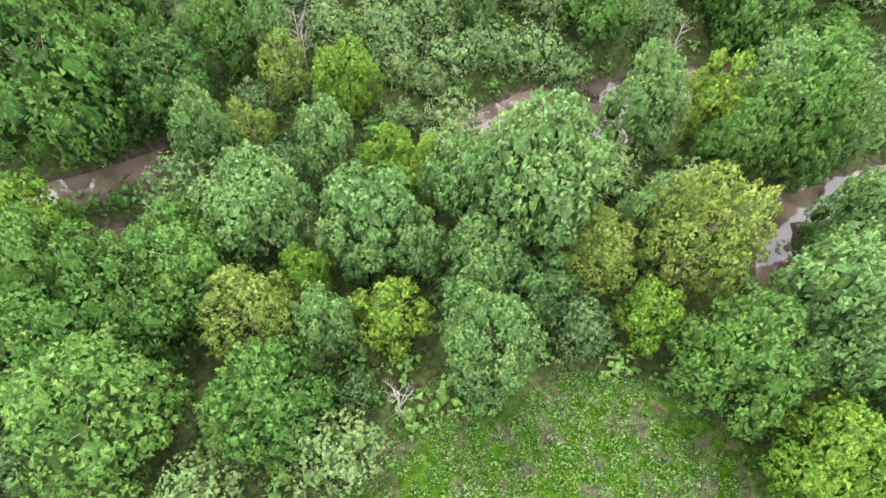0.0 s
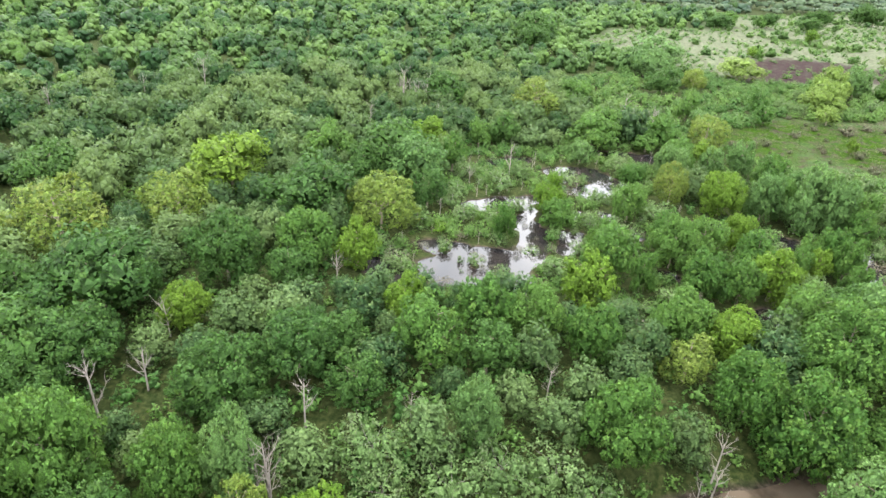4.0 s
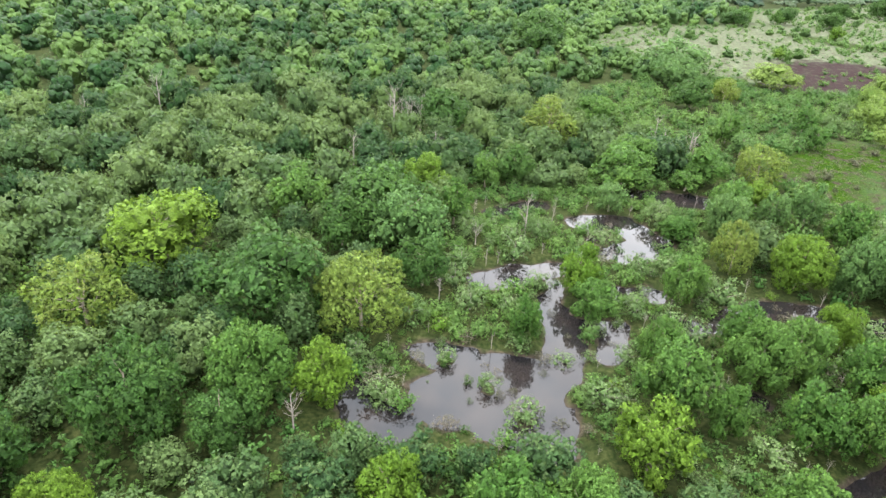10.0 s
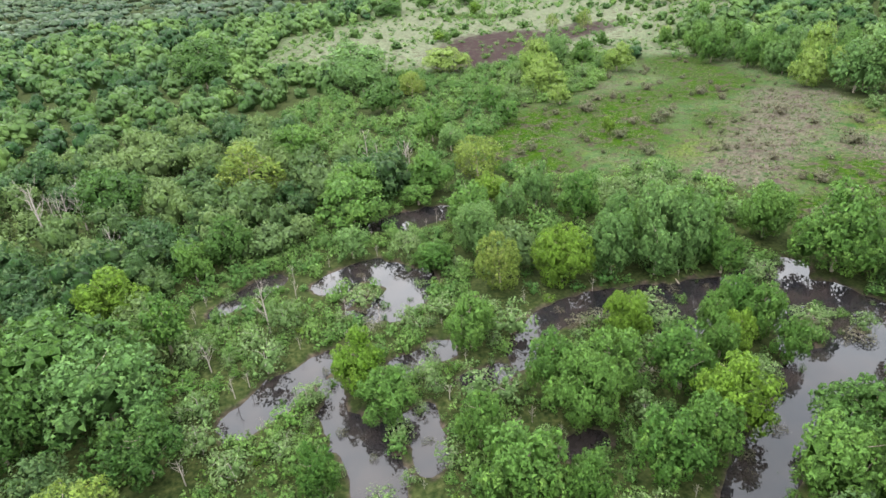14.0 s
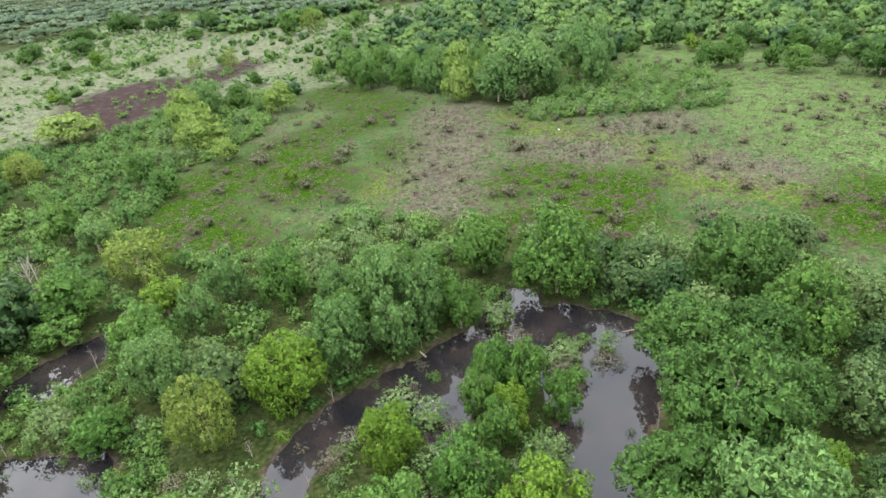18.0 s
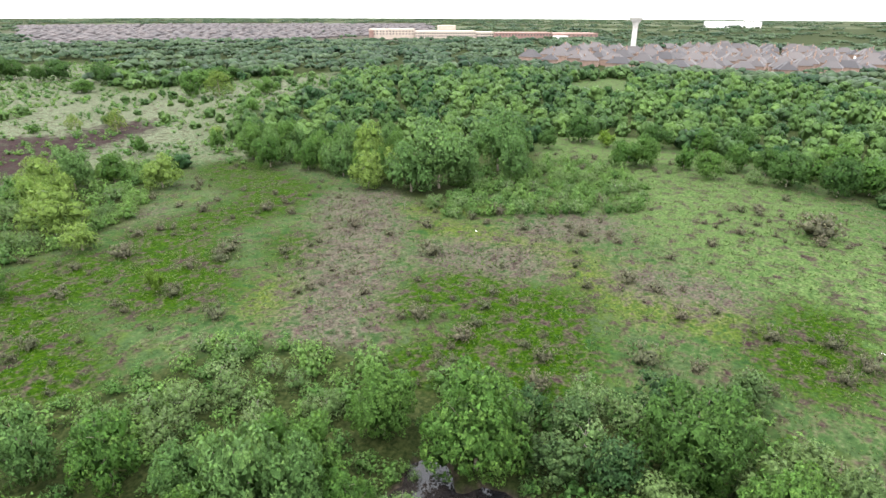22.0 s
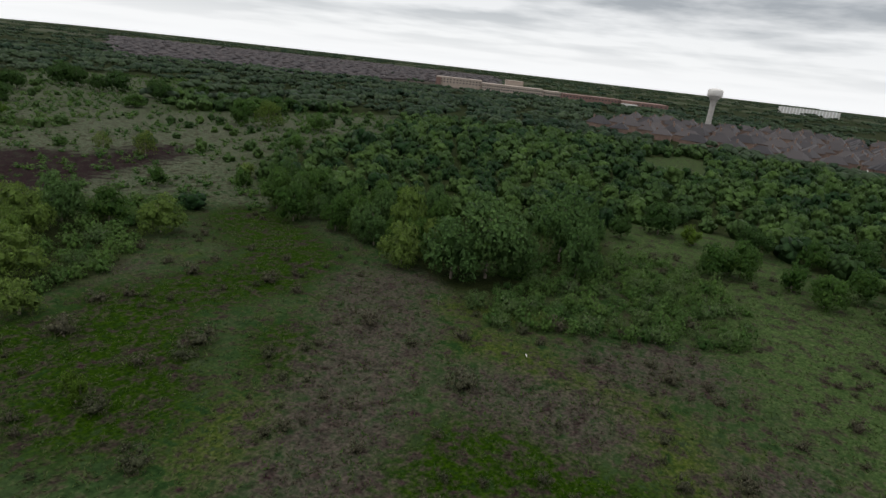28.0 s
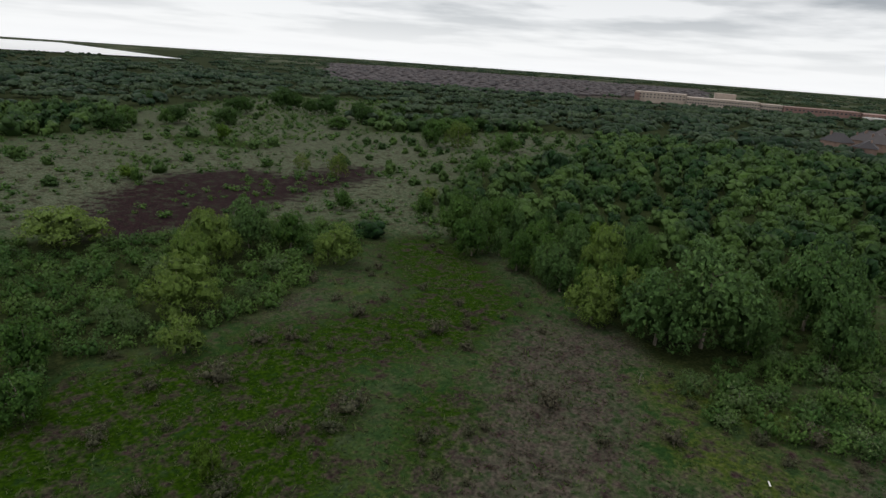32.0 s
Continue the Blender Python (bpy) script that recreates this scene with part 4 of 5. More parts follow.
tree(207.2, 68.5, 8.7, 4.2, "dark")
tree(197.7, 64.0, 7.5, 3.6, "dark")
tree(206.3, 57.8, 5.9, 2.7, "green")
tree(214.3, 50.7, 9.0, 4.5, "green")
tree(239.6, 74.1, 8.7, 4.2, "dark")
tree(231.5, 99.8, 7.8, 3.8, "dark")
tree(214.9, 131.6, 8.1, 3.9, "dark")
tree(229.9, 124.5, 7.9, 3.8, "dark")
shrub(143.5, 131.6, 3.0, 2.0)
shrub(148.8, 129.5, 2.7, 1.8)
shrub(149.5, 124.8, 2.8, 1.9)
shrub(147.0, 118.1, 2.9, 1.9)
shrub(152.9, 115.2, 2.4, 1.5)
shrub(157.6, 111.8, 3.1, 2.1)
shrub(151.4, 107.8, 2.8, 1.8)
shrub(159.2, 102.3, 2.6, 1.6)
shrub(158.9, 97.3, 3.2, 2.2)
shrub(170.0, 102.3, 3.2, 2.2)
shrub(175.8, 99.0, 2.8, 1.8)
shrub(176.5, 110.7, 3.9, 2.8)
shrub(174.8, 117.5, 3.7, 2.6)
shrub(166.3, 121.4, 3.1, 2.1)
shrub(162.4, 127.1, 3.2, 2.2)
shrub(161.3, 133.8, 3.4, 2.4)
shrub(187.5, 110.3, 3.6, 2.5)
shrub(169.6, 95.8, 2.2, 1.3)
shrub(137.8, 130.4, 2.1, 1.3)
shrub(142.4, 137.4, 3.5, 2.4)
shrub(182.8, 124.9, 3.5, 2.4)
shrub(166.1, 112.5, 2.7, 1.7)
shrub(176.2, 127.4, 3.6, 2.5)
shrub(208.3, 64.1, 3.6, 2.5)
shrub(197.3, 71.4, 3.5, 2.4)
shrub(205.3, 77.9, 3.4, 2.3)
mound(118.1, 190.5, 1.3, 1.3)
mound(124.9, 185.6, 1.2, 1.2)
mound(117.9, 183.2, 1.1, 1.0)
mound(134.5, 186.5, 1.1, 1.1)
shrub(114.7, 207.8, 3.2, 2.2)
shrub(105.3, 198.0, 3.4, 2.3)
shrub(95.8, 215.4, 4.3, 3.1)
mound(82.2, 188.4, 1.4, 1.4)
shrub(86.7, 194.4, 3.8, 2.6)
shrub(84.5, 199.4, 3.8, 2.7)
tree(127.7, 206.8, 8.7, 5.0, "willow")
tree(106.9, 219.3, 11.6, 6.0, "willow")
tree(101.5, 214.0, 9.8, 4.4, "willow")
tree(94.4, 198.5, 9.4, 5.4, "willow")
tree(85.7, 243.0, 6.0, 6.4, "willow")
tree(123.7, 219.0, 8.0, 3.8, "green")
tree(116.5, 224.0, 9.5, 4.0, "grey")
tree(181.0, 136.5, 13.2, 4.8, "grey")
tree(187.0, 133.0, 12.0, 4.4, "grey")
tree(152.0, 148.5, 11.2, 4.8, "grey")
tree(157.6, 143.6, 13.4, 5.6, "grey")
tree(163.0, 138.6, 10.0, 4.4, "grey")
tree(171.5, 128.3, 11.0, 3.4, "grey")
tree(150.4, 159.8, 6.7, 3.6, "willow")
tree(193.4, 53.2, 8.0, 3.4, "dark")
tree(199.0, 46.0, 9.4, 5.4, "green")
tree(165.0, 209.8, 8.0, 2.5, "grey")
tree(163.0, 201.6, 9.0, 3.3, "grey")
tree(162.4, 194.0, 6.5, 2.3, "grey")
tree(160.3, 184.5, 7.0, 2.3, "grey")
tree(158.6, 177.6, 8.0, 2.7, "green")
tree(156.6, 171.8, 8.5, 3.0, "grey")
tree(155.9, 166.1, 7.0, 2.2, "green")
tree(155.6, 160.1, 7.5, 2.6, "green")
tree(158.9, 157.9, 9.0, 3.0, "willow")
tree(164.6, 168.2, 10.0, 3.6, "willow")
tree(166.9, 177.0, 10.0, 3.8, "grey")
tree(168.5, 187.8, 9.0, 3.2, "green")
tree(172.2, 198.8, 8.5, 3.0, "grey")
tree(169.6, 162.3, 11.0, 3.3, "green")
tree(172.7, 221.4, 5.5, 2.1, "grey")
tree(156.6, 149.5, 6.0, 2.0, "green")
tree(161.4, 433.3, 8.0, 4.2, "green")
tree(169.0, 439.0, 9.4, 4.8, "dark")
tree(168.5, 375.0, 8.2, 3.8, "bright")
tree(193.2, 434.2, 7.8, 5.4, "dark")
tree(220.4, 489.4, 10.8, 5.4, "dark")
tree(224.3, 482.4, 11.8, 5.4, "dark")
tree(265.2, 516.1, 12.6, 6.1, "dark")
tree(272.4, 511.8, 12.5, 6.3, "dark")
tree(267.4, 478.1, 12.7, 6.3, "dark")
tree(279.3, 476.9, 11.1, 5.9, "dark")
tree(275.9, 427.0, 13.0, 5.8, "dark")
tree(320.6, 446.6, 11.0, 5.2, "dark")
tree(346.1, 435.6, 9.7, 4.4, "dark")
tree(244.9, 404.8, 7.6, 7.3, "green")
tree(293.4, 366.2, 9.9, 7.6, "green")
tree(311.2, 369.5, 9.9, 7.9, "green")
tree(339.0, 383.1, 8.1, 4.7, "dark")
tree(184.1, 299.4, 5.7, 4.6, "dark")
tree(159.5, 309.5, 3.7, 2.6, "green")
tree(168.8, 300.1, 6.2, 3.6, "olive")
tree(236.1, 275.3, 6.9, 3.4, "grey")
tree(283.8, 307.3, 8.7, 5.9, "green")
tree(143.8, 437.0, 9.6, 6.1, "green")
tree(189.8, 567.9, 8.2, 8.6, "dark")
tree(131.5, 416.6, 7.4, 5.7, "dark")
tree(112.2, 304.0, 4.7, 3.0, "bright")
shrub(2.2, 94.3, 1.9, 1.9, "shrub")
shrub(-0.8, 90.5, 1.3, 1.0, "mound")
shrub(-5.6, 90.3, 1.4, 0.9, "green")
shrub(2.9, 84.2, 1.3, 1.3, "mound")
shrub(-4.6, 81.3, 1.4, 1.3, "mound")
shrub(-10.9, 83.8, 1.8, 1.4, "shrub")
shrub(7.2, 92.9, 1.8, 1.6, "shrub")
shrub(0.9, 79.9, 2.2, 1.6, "green")
shrub(-11.9, 84.1, 2.0, 1.5)
shrub(11.4, 99.0, 2.0, 1.6)
shrub(3.6, 79.2, 2.0, 1.5)
snag(-32.9, 63.9, 5.4)
snag(-32.9, 51.3, 7.9)
snag(-31.0, 56.0, 5.8)
snag(-34.6, 43.8, 5.0)
snag(-32.0, 47.3, 4.8)
snag(-14.6, 53.6, 5.4)
snag(-5.2, 55.7, 4.8)
snag(7.7, 60.5, 6.2)
snag(-21.6, 168.8, 9.5)
snag(-24.5, 167.8, 9.5)
snag(-18.7, 169.8, 9.5)
snag(-28.1, 144.5, 9.5)
snag(-97.6, 134.3, 9.1)
snag(-86.8, 105.3, 7.9)
snag(-18.2, 78.3, 6.0)
snag(-23.2, 75.0, 4.8)
snag(-89.3, 157.5, 7.5)
snag(-77.0, 165.5, 8.5)
snag(-26.8, 177.1, 7.9)
snag(-24.1, 176.7, 7.9)
snag(-21.7, 175.1, 7.9)
snag(-18.9, 173.2, 7.2)
snag(-13.6, 154.0, 7.2)
snag(12.2, 112.8, 5.0)
snag(38.7, 90.0, 5.4)
snag(3.6, 121.6, 6.2)
snag(-3.7, 117.5, 5.0)
snag(41.0, 167.6, 7.2)
snag(35.6, 171.5, 6.6)
snag(32.7, 168.8, 7.2)
snag(38.6, 162.8, 9.5)
snag(34.0, 166.7, 6.6)
snag(38.8, 152.2, 6.0)
snag(22.9, 55.1, 5.5)
snag(-15.4, 46.5, 8.8)
snag(-0.6, 12.6, 8.6)
snag(-35.3, 44.7, 7.0)
snag(171.8, 129.4, 5.0)
snag(47.4, 71.5, 3.5)
snag(-7.5, 102.3, 4.8)
snag(21.0, 52.8, 5.2)
snag(21.8, 52.3, 5.6)
snag(-14.7, 45.2, 7.2)
snag(-16.1, 46.1, 9.5)
snag(138.4, 142.9, 3.0)


rng = np.random.default_rng(31)
start = len(PLACED)
for x, y in zip(rng.uniform(-16, 72, 6000).tolist(), rng.uniform(74, 126, 6000).tolist()):
    r = 0.9 + 1.1 * rng.random() ** 2
    if inside(MARSH, x, y) and pond_edge(x, y) > 0.35 * r and all((x - a) ** 2 + (y - b) ** 2 > (0.72 * (r + c)) ** 2 for a, b, c in PLACED):
        shrub(x, y, r * rng.uniform(0.85, 1.35) + 0.3, r, ("shrub", "green", "shrub", "mound", "bright", "shrub", "green")[int(rng.random() * 7)])
    if len(PLACED) > start + 110:
        break
# half-drowned bushes standing in the ponds
start = len(PLACED)
for x, y in zip(rng.uniform(-14, 70, 2500).tolist(), rng.uniform(76, 146, 2500).tolist()):
    r = 0.35 + 0.6 * rng.random()
    if -2.2 < pond_edge(x, y) < 0 and all((x - a) ** 2 + (y - b) ** 2 > (0.8 * (r + c) + 0.5) ** 2 for a, b, c in PLACED):
        shrub(x, y, r * rng.uniform(0.7, 1.1) + 0.75, r, ("mound", "shrub", "mound", "green")[int(rng.random() * 4)])
    if len(PLACED) > start + 64:
        break
start = len(PLACED)
for x, y in zip(rng.uniform(-14, 68, 3000).tolist(), rng.uniform(76, 146, 3000).tolist()):
    if inside(MARSH, x, y) and 0.2 < pond_edge(x, y) < 2.2 and all((x - a) ** 2 + (y - b) ** 2 > (0.5 * c + 0.8) ** 2 for a, b, c in PLACED):
        snag(x, y, rng.uniform(1.5, 2.9))
    if len(PLACED) > start + 60:
        break
for x, y, r in ISLETS[2:] + [(59.3, 91.5, 0.8), (61.0, 91.8, 0.7)]:
    shrub(x, y, 1.7 * r, 1.5 * r)
start = len(PLACED)
for x, y in zip(rng.uniform(52, 210, 4000).tolist(), rng.uniform(30, 225, 4000).tolist()):
    r = rng.uniform(0.35, 1.15)
    if inside(MEADOW, x, y) and ripple(x, y, 38, 15) > rng.uniform(-0.2, 1.0) and all((x - a) ** 2 + (y - b) ** 2 > (1.3 * (r + c)) ** 2 for a, b, c in PLACED):
        mound(x, y, 0.95 * r + 0.2, r)
    if len(PLACED) > start + 200:
        break

# ---- woods, undergrowth and grass: what nobody could count ----
def scatter(rng, box, want, spacing, ok, taken=()):
    """Random places at least about spacing apart where ok(x, y) holds, clear of the taken ones (x, y, r)."""
    x = rng.uniform(box[0], box[1], want)
    y = rng.uniform(box[2], box[3], want)
    keep = ok(x, y)
    x, y = x[keep], y[keep]
    cells, out = {}, []
    size = spacing
    blocked = {}
    for a, b, r in taken:
        blocked.setdefault((int(a // 8), int(b // 8)), []).append((a, b, r))
    for a, b in zip(x.tolist(), y.tolist()):
        ci, cj = int(a // size), int(b // size)
        if any((a - p) ** 2 + (b - q) ** 2 < spacing * spacing for u in (-1, 0, 1) for w in (-1, 0, 1) for p, q in cells.get((ci + u, cj + w), ())):
            continue
        bi, bj = int(a // 8), int(b // 8)
        if any((a - p) ** 2 + (b - q) ** 2 < (r + 0.3 * spacing) ** 2 for u in (-1, 0, 1) for w in (-1, 0, 1) for p, q, r in blocked.get((bi + u, bj + w), ())):
            continue
        cells.setdefault((ci, cj), []).append((a, b))
        out.append((a, b))
    return np.array(out).reshape(-1, 2)


def planted(name, rng, spots, forms, mat, label, category, wide, high, sink=0.1, tones=(0, 1)):
    """One joined mesh of plants, from a few forms (verts, faces, clump) made 1 wide and 1 high."""
    pieces = []
    pick = rng.integers(0, len(forms), len(spots))
    for n, (v, f, cl, ln) in enumerate(forms):
        at = spots[pick == n]
        if not len(at):
            continue
        a = rng.uniform(0, 6.28, len(at))
        w = rng.uniform(*wide, len(at))
        h = np.clip(w * rng.uniform(0.75, 1.3, len(at)) * (high[0] + high[1]) / (wide[0] + wide[1]), high[0], high[1])
        ca, sa = np.cos(a)[:, None], np.sin(a)[:, None]
        px = (v[:, 0] * ca - v[:, 1] * sa) * w[:, None] + at[:, :1]
        py = (v[:, 0] * sa + v[:, 1] * ca) * w[:, None] + at[:, 1:]
        pz = v[:, 2] * h[:, None] + (ground_z(at[:, 0], at[:, 1]) - sink)[:, None]
        lean = np.stack([ln[:, 0] * ca - ln[:, 1] * sa, ln[:, 0] * sa + ln[:, 1] * ca, np.repeat(ln[None, :, 2], len(at), 0)], 2).reshape(-1, 3)
        faces = (f[None] + len(v) * np.arange(len(at))[:, None, None]).reshape(-1, 3)
        drift = 0.5 + 0.36 * ripple(at[:, 0], at[:, 1], 75, 8)
        tone = np.repeat(tones[0] + (tones[1] - tones[0]) * np.clip(drift + rng.normal(size=len(at)) * 0.4, 0, 1), len(v))
        pieces.append((np.stack([px, py, pz], 2).reshape(-1, 3), faces, tone, np.tile(cl, len(at)), lean))
    v, f, tone, cl, ln = joined(pieces)
    return tagged(new(name, mesh_of(name, v, f, mat, False, tone=tone, clump=cl, lean=ln)), label, category, kind="stuff")


def wooded(x, y, clear=3.0):
    shut = inside(MEADOW, x, y) | inside(FIELD, x, y) | inside(NORTH_FIELD, x, y) | inside(CLEARING, x, y) | inside(HOMES, x, y) | inside(GLADE, x, y) | inside(MARSH, x, y)
    return ~shut & (np.minimum(pond_edge(x, y), stream_edge(x, y)) > clear) & (bearing(x, y + 30) > -62) & (bearing(x, y + 30) < 118)


rng = np.random.default_rng(4)
def plain(v, f, cl, ln, R, H):
    """A plant scaled to 1 wide and 1 high."""
    return v / (R, R, H), f, cl, ln


TALL = [plain(*crown_arrays(60 + n, 32, 23, 0.28, 3.0, 4.8, -0.25, s, 0.68), 3.0, 4.8) for n, s in enumerate(("round",) * 5)]
MIDDLE = [plain(*crown_arrays(65 + n, 19, 9, 0.31, 3.5, 5.6, -0.35, s, 0.82), 3.5, 5.6) for n, s in enumerate(("round",) * 5)]
FAR = [plain(*crown_arrays(70 + n, 10, 6, 0.38, 3.5, 5.6, -0.3, s, 0.88), 3.5, 5.6) for n, s in enumerate(("round",) * 4)]
GROVE = []
DOME_F = ICO_F[ICO_V[ICO_F][:, :, 2].min(1) > -0.6]
for n in range(4):
    g_ = np.random.default_rng(80 + n)
    lumps = []
    for a in g_.uniform(0, 0.6, 9) + np.arange(9) * 2.4:
        q = g_.uniform(0.1, 0.95)
        lumps.append((ICO_V * (1 + g_.uniform(-0.16, 0.16, (12, 1))) * g_.uniform(0.17, 0.29) * (1, 1, 1.5) + (q * math.cos(a), q * math.sin(a), g_.uniform(0.3, 0.62)), DOME_F, np.full(12, g_.random()), ICO_V))
    GROVE.append(joined(lumps))
SEDGE = [plain(*crown_arrays(95 + n, 4, 9, 0.2, 0.8, 1.0, -0.2, "round", 0), 0.8, 1.0) for n in range(3)]
BUSH = [plain(*crown_arrays(90 + n, 7, 9, 0.25, 1.2, 1.6, -0.5, "round", 0.48, OCT_F), 1.2, 1.6) for n in range(3)]

LOW_BUSH = [plain(*crown_arrays(85 + n, 4, 8, 0.34, 1.2, 1.6, -0.5, "round", 0.5, OCT_F), 1.2, 1.6) for n in range(4)]
THICK = [plain(*crown_arrays(40 + n, 11, 19, 0.17, 1.2, 1.6, -0.5, "round", 0.48, OCT_F), 1.2, 1.6) for n in range(4)]
NEAR = [plain(*crown_arrays(50 + n, 42, 32, 0.235, 3.0, 6.0, -0.15, s, 0.52), 3.0, 6.0) for n, s in enumerate(("round", "round", "tall", "round", "round"))]
spots = scatter(rng, (-72, 110, 5, 150), 14000, 4.2, lambda x, y: wooded(x, y, 2.6) & ~inside(THICKET, x, y) & (away(x, y) < 62), PLACED)
planted("near_woods", rng, spots, NEAR, WOODS, "young green trees closing the gaps between the larger crowns", "woods", (1.8, 3.7), (3.4, 6.6), tones=(0.0, 0.9))
PLACED += [(x, y, 2.0) for x, y in spots.tolist()]
spots = scatter(rng, (-160, 120, 10, 215), 26000, 5.9, lambda x, y: wooded(x, y, 3.4) & ~inside(THICKET, x, y) & (away(x, y) > 58) & (away(x, y) < 135), PLACED)
planted("woods", rng, spots, TALL, WOODS, "dense green deciduous woodland round the marsh", "woods", (2.8, 5.2), (4.6, 8.6), tones=(-0.05, 0.95))
spots = scatter(rng, (10, 155, 95, 262), 12000, 2.7, lambda x, y: inside(THICKET, x, y) & ~inside(MARSH, x, y) & ~inside(BURN, x, y) & (pond_edge(x, y) > 1.2), PLACED)
planted("thicket", rng, spots, THICK, UNDER, "low leafy thicket between the marsh and the meadow", "thicket", (1.2, 2.5), (1.3, 3.4))
far_wood = lambda x, y, near_, far_: wooded(x, y) & ~inside(THICKET, x, y) & (away(x, y) >= near_) & (away(x, y) < far_)
spots = scatter(rng, (-230, 330, 0, 380), 26000, 6.2, lambda x, y: far_wood(x, y, 135, 245), PLACED)
planted("farther_woods", rng, spots, MIDDLE, FARTHER, "closed canopy of woodland past the meadow", "woods", (2.4, 4.9), (3.6, 7.4))
BELT = [(137, 132), (147, 116), (157, 95), (180, 96), (201, 113), (193, 131), (174, 148)]
spots = scatter(rng, (130, 240, 95, 170), 4000, 2.1, lambda x, y: inside(BELT, x, y) & (ripple(x, y, 22, 51) > rng.uniform(-1.2, 0.6, len(x))))
planted("meadow_thicket", rng, spots, THICK, UNDER, "fresh green low bushes before the tall grey trees", "thicket", (0.7, 2.3), (0.8, 3.8))
spots = scatter(rng, (-420, 560, 0, 620), 50000, 7.0, lambda x, y: far_wood(x, y, 245, 405), PLACED)
planted("back_woods", rng, spots, FAR, FARTHER, "canopy of woodland running on into the distance", "woods", (2.8, 6.0), (4.4, 9.2))
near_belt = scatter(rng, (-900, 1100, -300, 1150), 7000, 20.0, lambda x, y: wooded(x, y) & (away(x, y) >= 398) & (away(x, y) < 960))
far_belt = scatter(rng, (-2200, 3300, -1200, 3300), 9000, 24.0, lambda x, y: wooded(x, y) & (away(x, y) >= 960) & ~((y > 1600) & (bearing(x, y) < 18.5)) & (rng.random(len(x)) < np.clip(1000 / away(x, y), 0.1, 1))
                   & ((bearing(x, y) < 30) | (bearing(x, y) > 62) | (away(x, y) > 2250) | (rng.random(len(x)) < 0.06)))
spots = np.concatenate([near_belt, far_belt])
planted("distant_woods", rng, spots, GROVE, HAZED_DISTANT, "distant belts of trees towards the horizon, haze tinted into their leaves", "woods", (11.0, 25.0), (6.0, 10.0))
spots = scatter(rng, (30, 430, 185, 640), 20000, 2.9, lambda x, y: (inside(FIELD, x, y) | inside(NORTH_FIELD, x, y)) & (ripple(x, y, 70, 9) > rng.uniform(-0.9, 1.3, len(x))) & (~inside(BURN, x, y) | (rng.random(len(x)) < 0.5)))
planted("field_bushes", rng, spots, LOW_BUSH, UNDER, "scattered low bushes over the pale field", "bushes", (0.5, 2.3), (0.4, 2.4), tones=(0.1, 1.1))
spots = scatter(rng, (30, 460, 118, 640), 2600, 9.0, lambda x, y: (inside(FIELD, x, y) | inside(NORTH_FIELD, x, y) | inside(CLEARING, x, y)) & ~inside(BURN, x, y) & (away(x, y) > 190) & (ripple(x, y, 110, 19) > rng.uniform(-0.4, 1.2, len(x))), PLACED)
planted("field_trees", rng, spots, [MIDDLE[n] for n in (0, 1, 2, 4)], FARTHER, "lone trees and small groups standing in the field", "trees", (1.5, 3.4), (2.4, 5.0), tones=(0.3, 1.0))

near = lambda x, y: (away(x, y) < 95) & (bearing(x, y + 30) > -62) & (np.minimum(pond_edge(x, y), stream_edge(x, y)) > 0.4) & ~inside(THICKET, x, y)
spots = scatter(rng, (-70, 110, 0, 165), 14000, 2.1, lambda x, y: near(x, y) & ~inside(MEADOW, x, y) & ~inside(GLADE, x, y) & ~inside(MARSH, x, y))
planted("undergrowth", rng, spots, BUSH, UNDER, "low mixed bushes under and between the trees", "undergrowth", (0.9, 1.9), (0.8, 2.6))
spots = scatter(rng, (-16, 72, 72, 152), 9000, 1.7, lambda x, y: inside(MARSH, x, y) & (pond_edge(x, y) > 0.45), PLACED)
planted("marsh_bushes", rng, spots, THICK, UNDER, "low green and greyish bushes crowding the marsh floor", "bushes", (0.6, 1.5), (0.8, 2.3), tones=(0.1, 1.1))
spots = scatter(rng, (-16, 72, 72, 152), 16000, 0.86, lambda x, y: inside(MARSH, x, y) & (pond_edge(x, y) > 0.45), PLACED)
planted("marsh_plants", rng, spots, SEDGE, UNDER, "mixed sedges and small bushes on the marsh floor", "marsh plants", (0.45, 1.0), (0.45, 1.35), tones=(0.2, 1.0))
spots = scatter(rng, (-20, 40, -10, 22), 26000, 0.46, lambda x, y: inside(GLADE, x, y), PLACED)
planted("glade_weeds", rng, spots, SEDGE, UNDER, "leafy green weeds crowding the glade", "weeds", (0.25, 0.62), (0.15, 0.5), tones=(0.25, 0.95))
BLADES = []
for n in range(3):
    r_ = np.random.default_rng(n)
    q = r_.uniform(-1, 1, (10, 2)) * 0.8
    e = q * 1.5 + r_.normal(size=(10, 2)) * 0.3
    s = unit(r_.normal(size=(10, 2))) * 0.16
    tri = np.stack([np.c_[q - s, np.zeros(10)], np.c_[q + s, np.zeros(10)], np.c_[e, r_.uniform(0.5, 1, 10)]], 1)
    BLADES.append((tri.reshape(-1, 3), np.arange(30).reshape(-1, 3), np.repeat(r_.random(10), 3), np.tile((0.0, 0.0, 1.0), (30, 1))))
spots = scatter(rng, (50, 215, 25, 225), 18000, 0.9, lambda x, y: inside(MEADOW, x, y))
planted("grass", rng, spots, BLADES, GRASS, "tufts of long green and dry meadow grass", "grass", (0.5, 1.1), (0.25, 0.6))
TRACK = [(86, 125, 1), (97, 132, 4), (112, 140, 5), (126, 146, 6), (138, 157, 4), (146, 152, 2)]
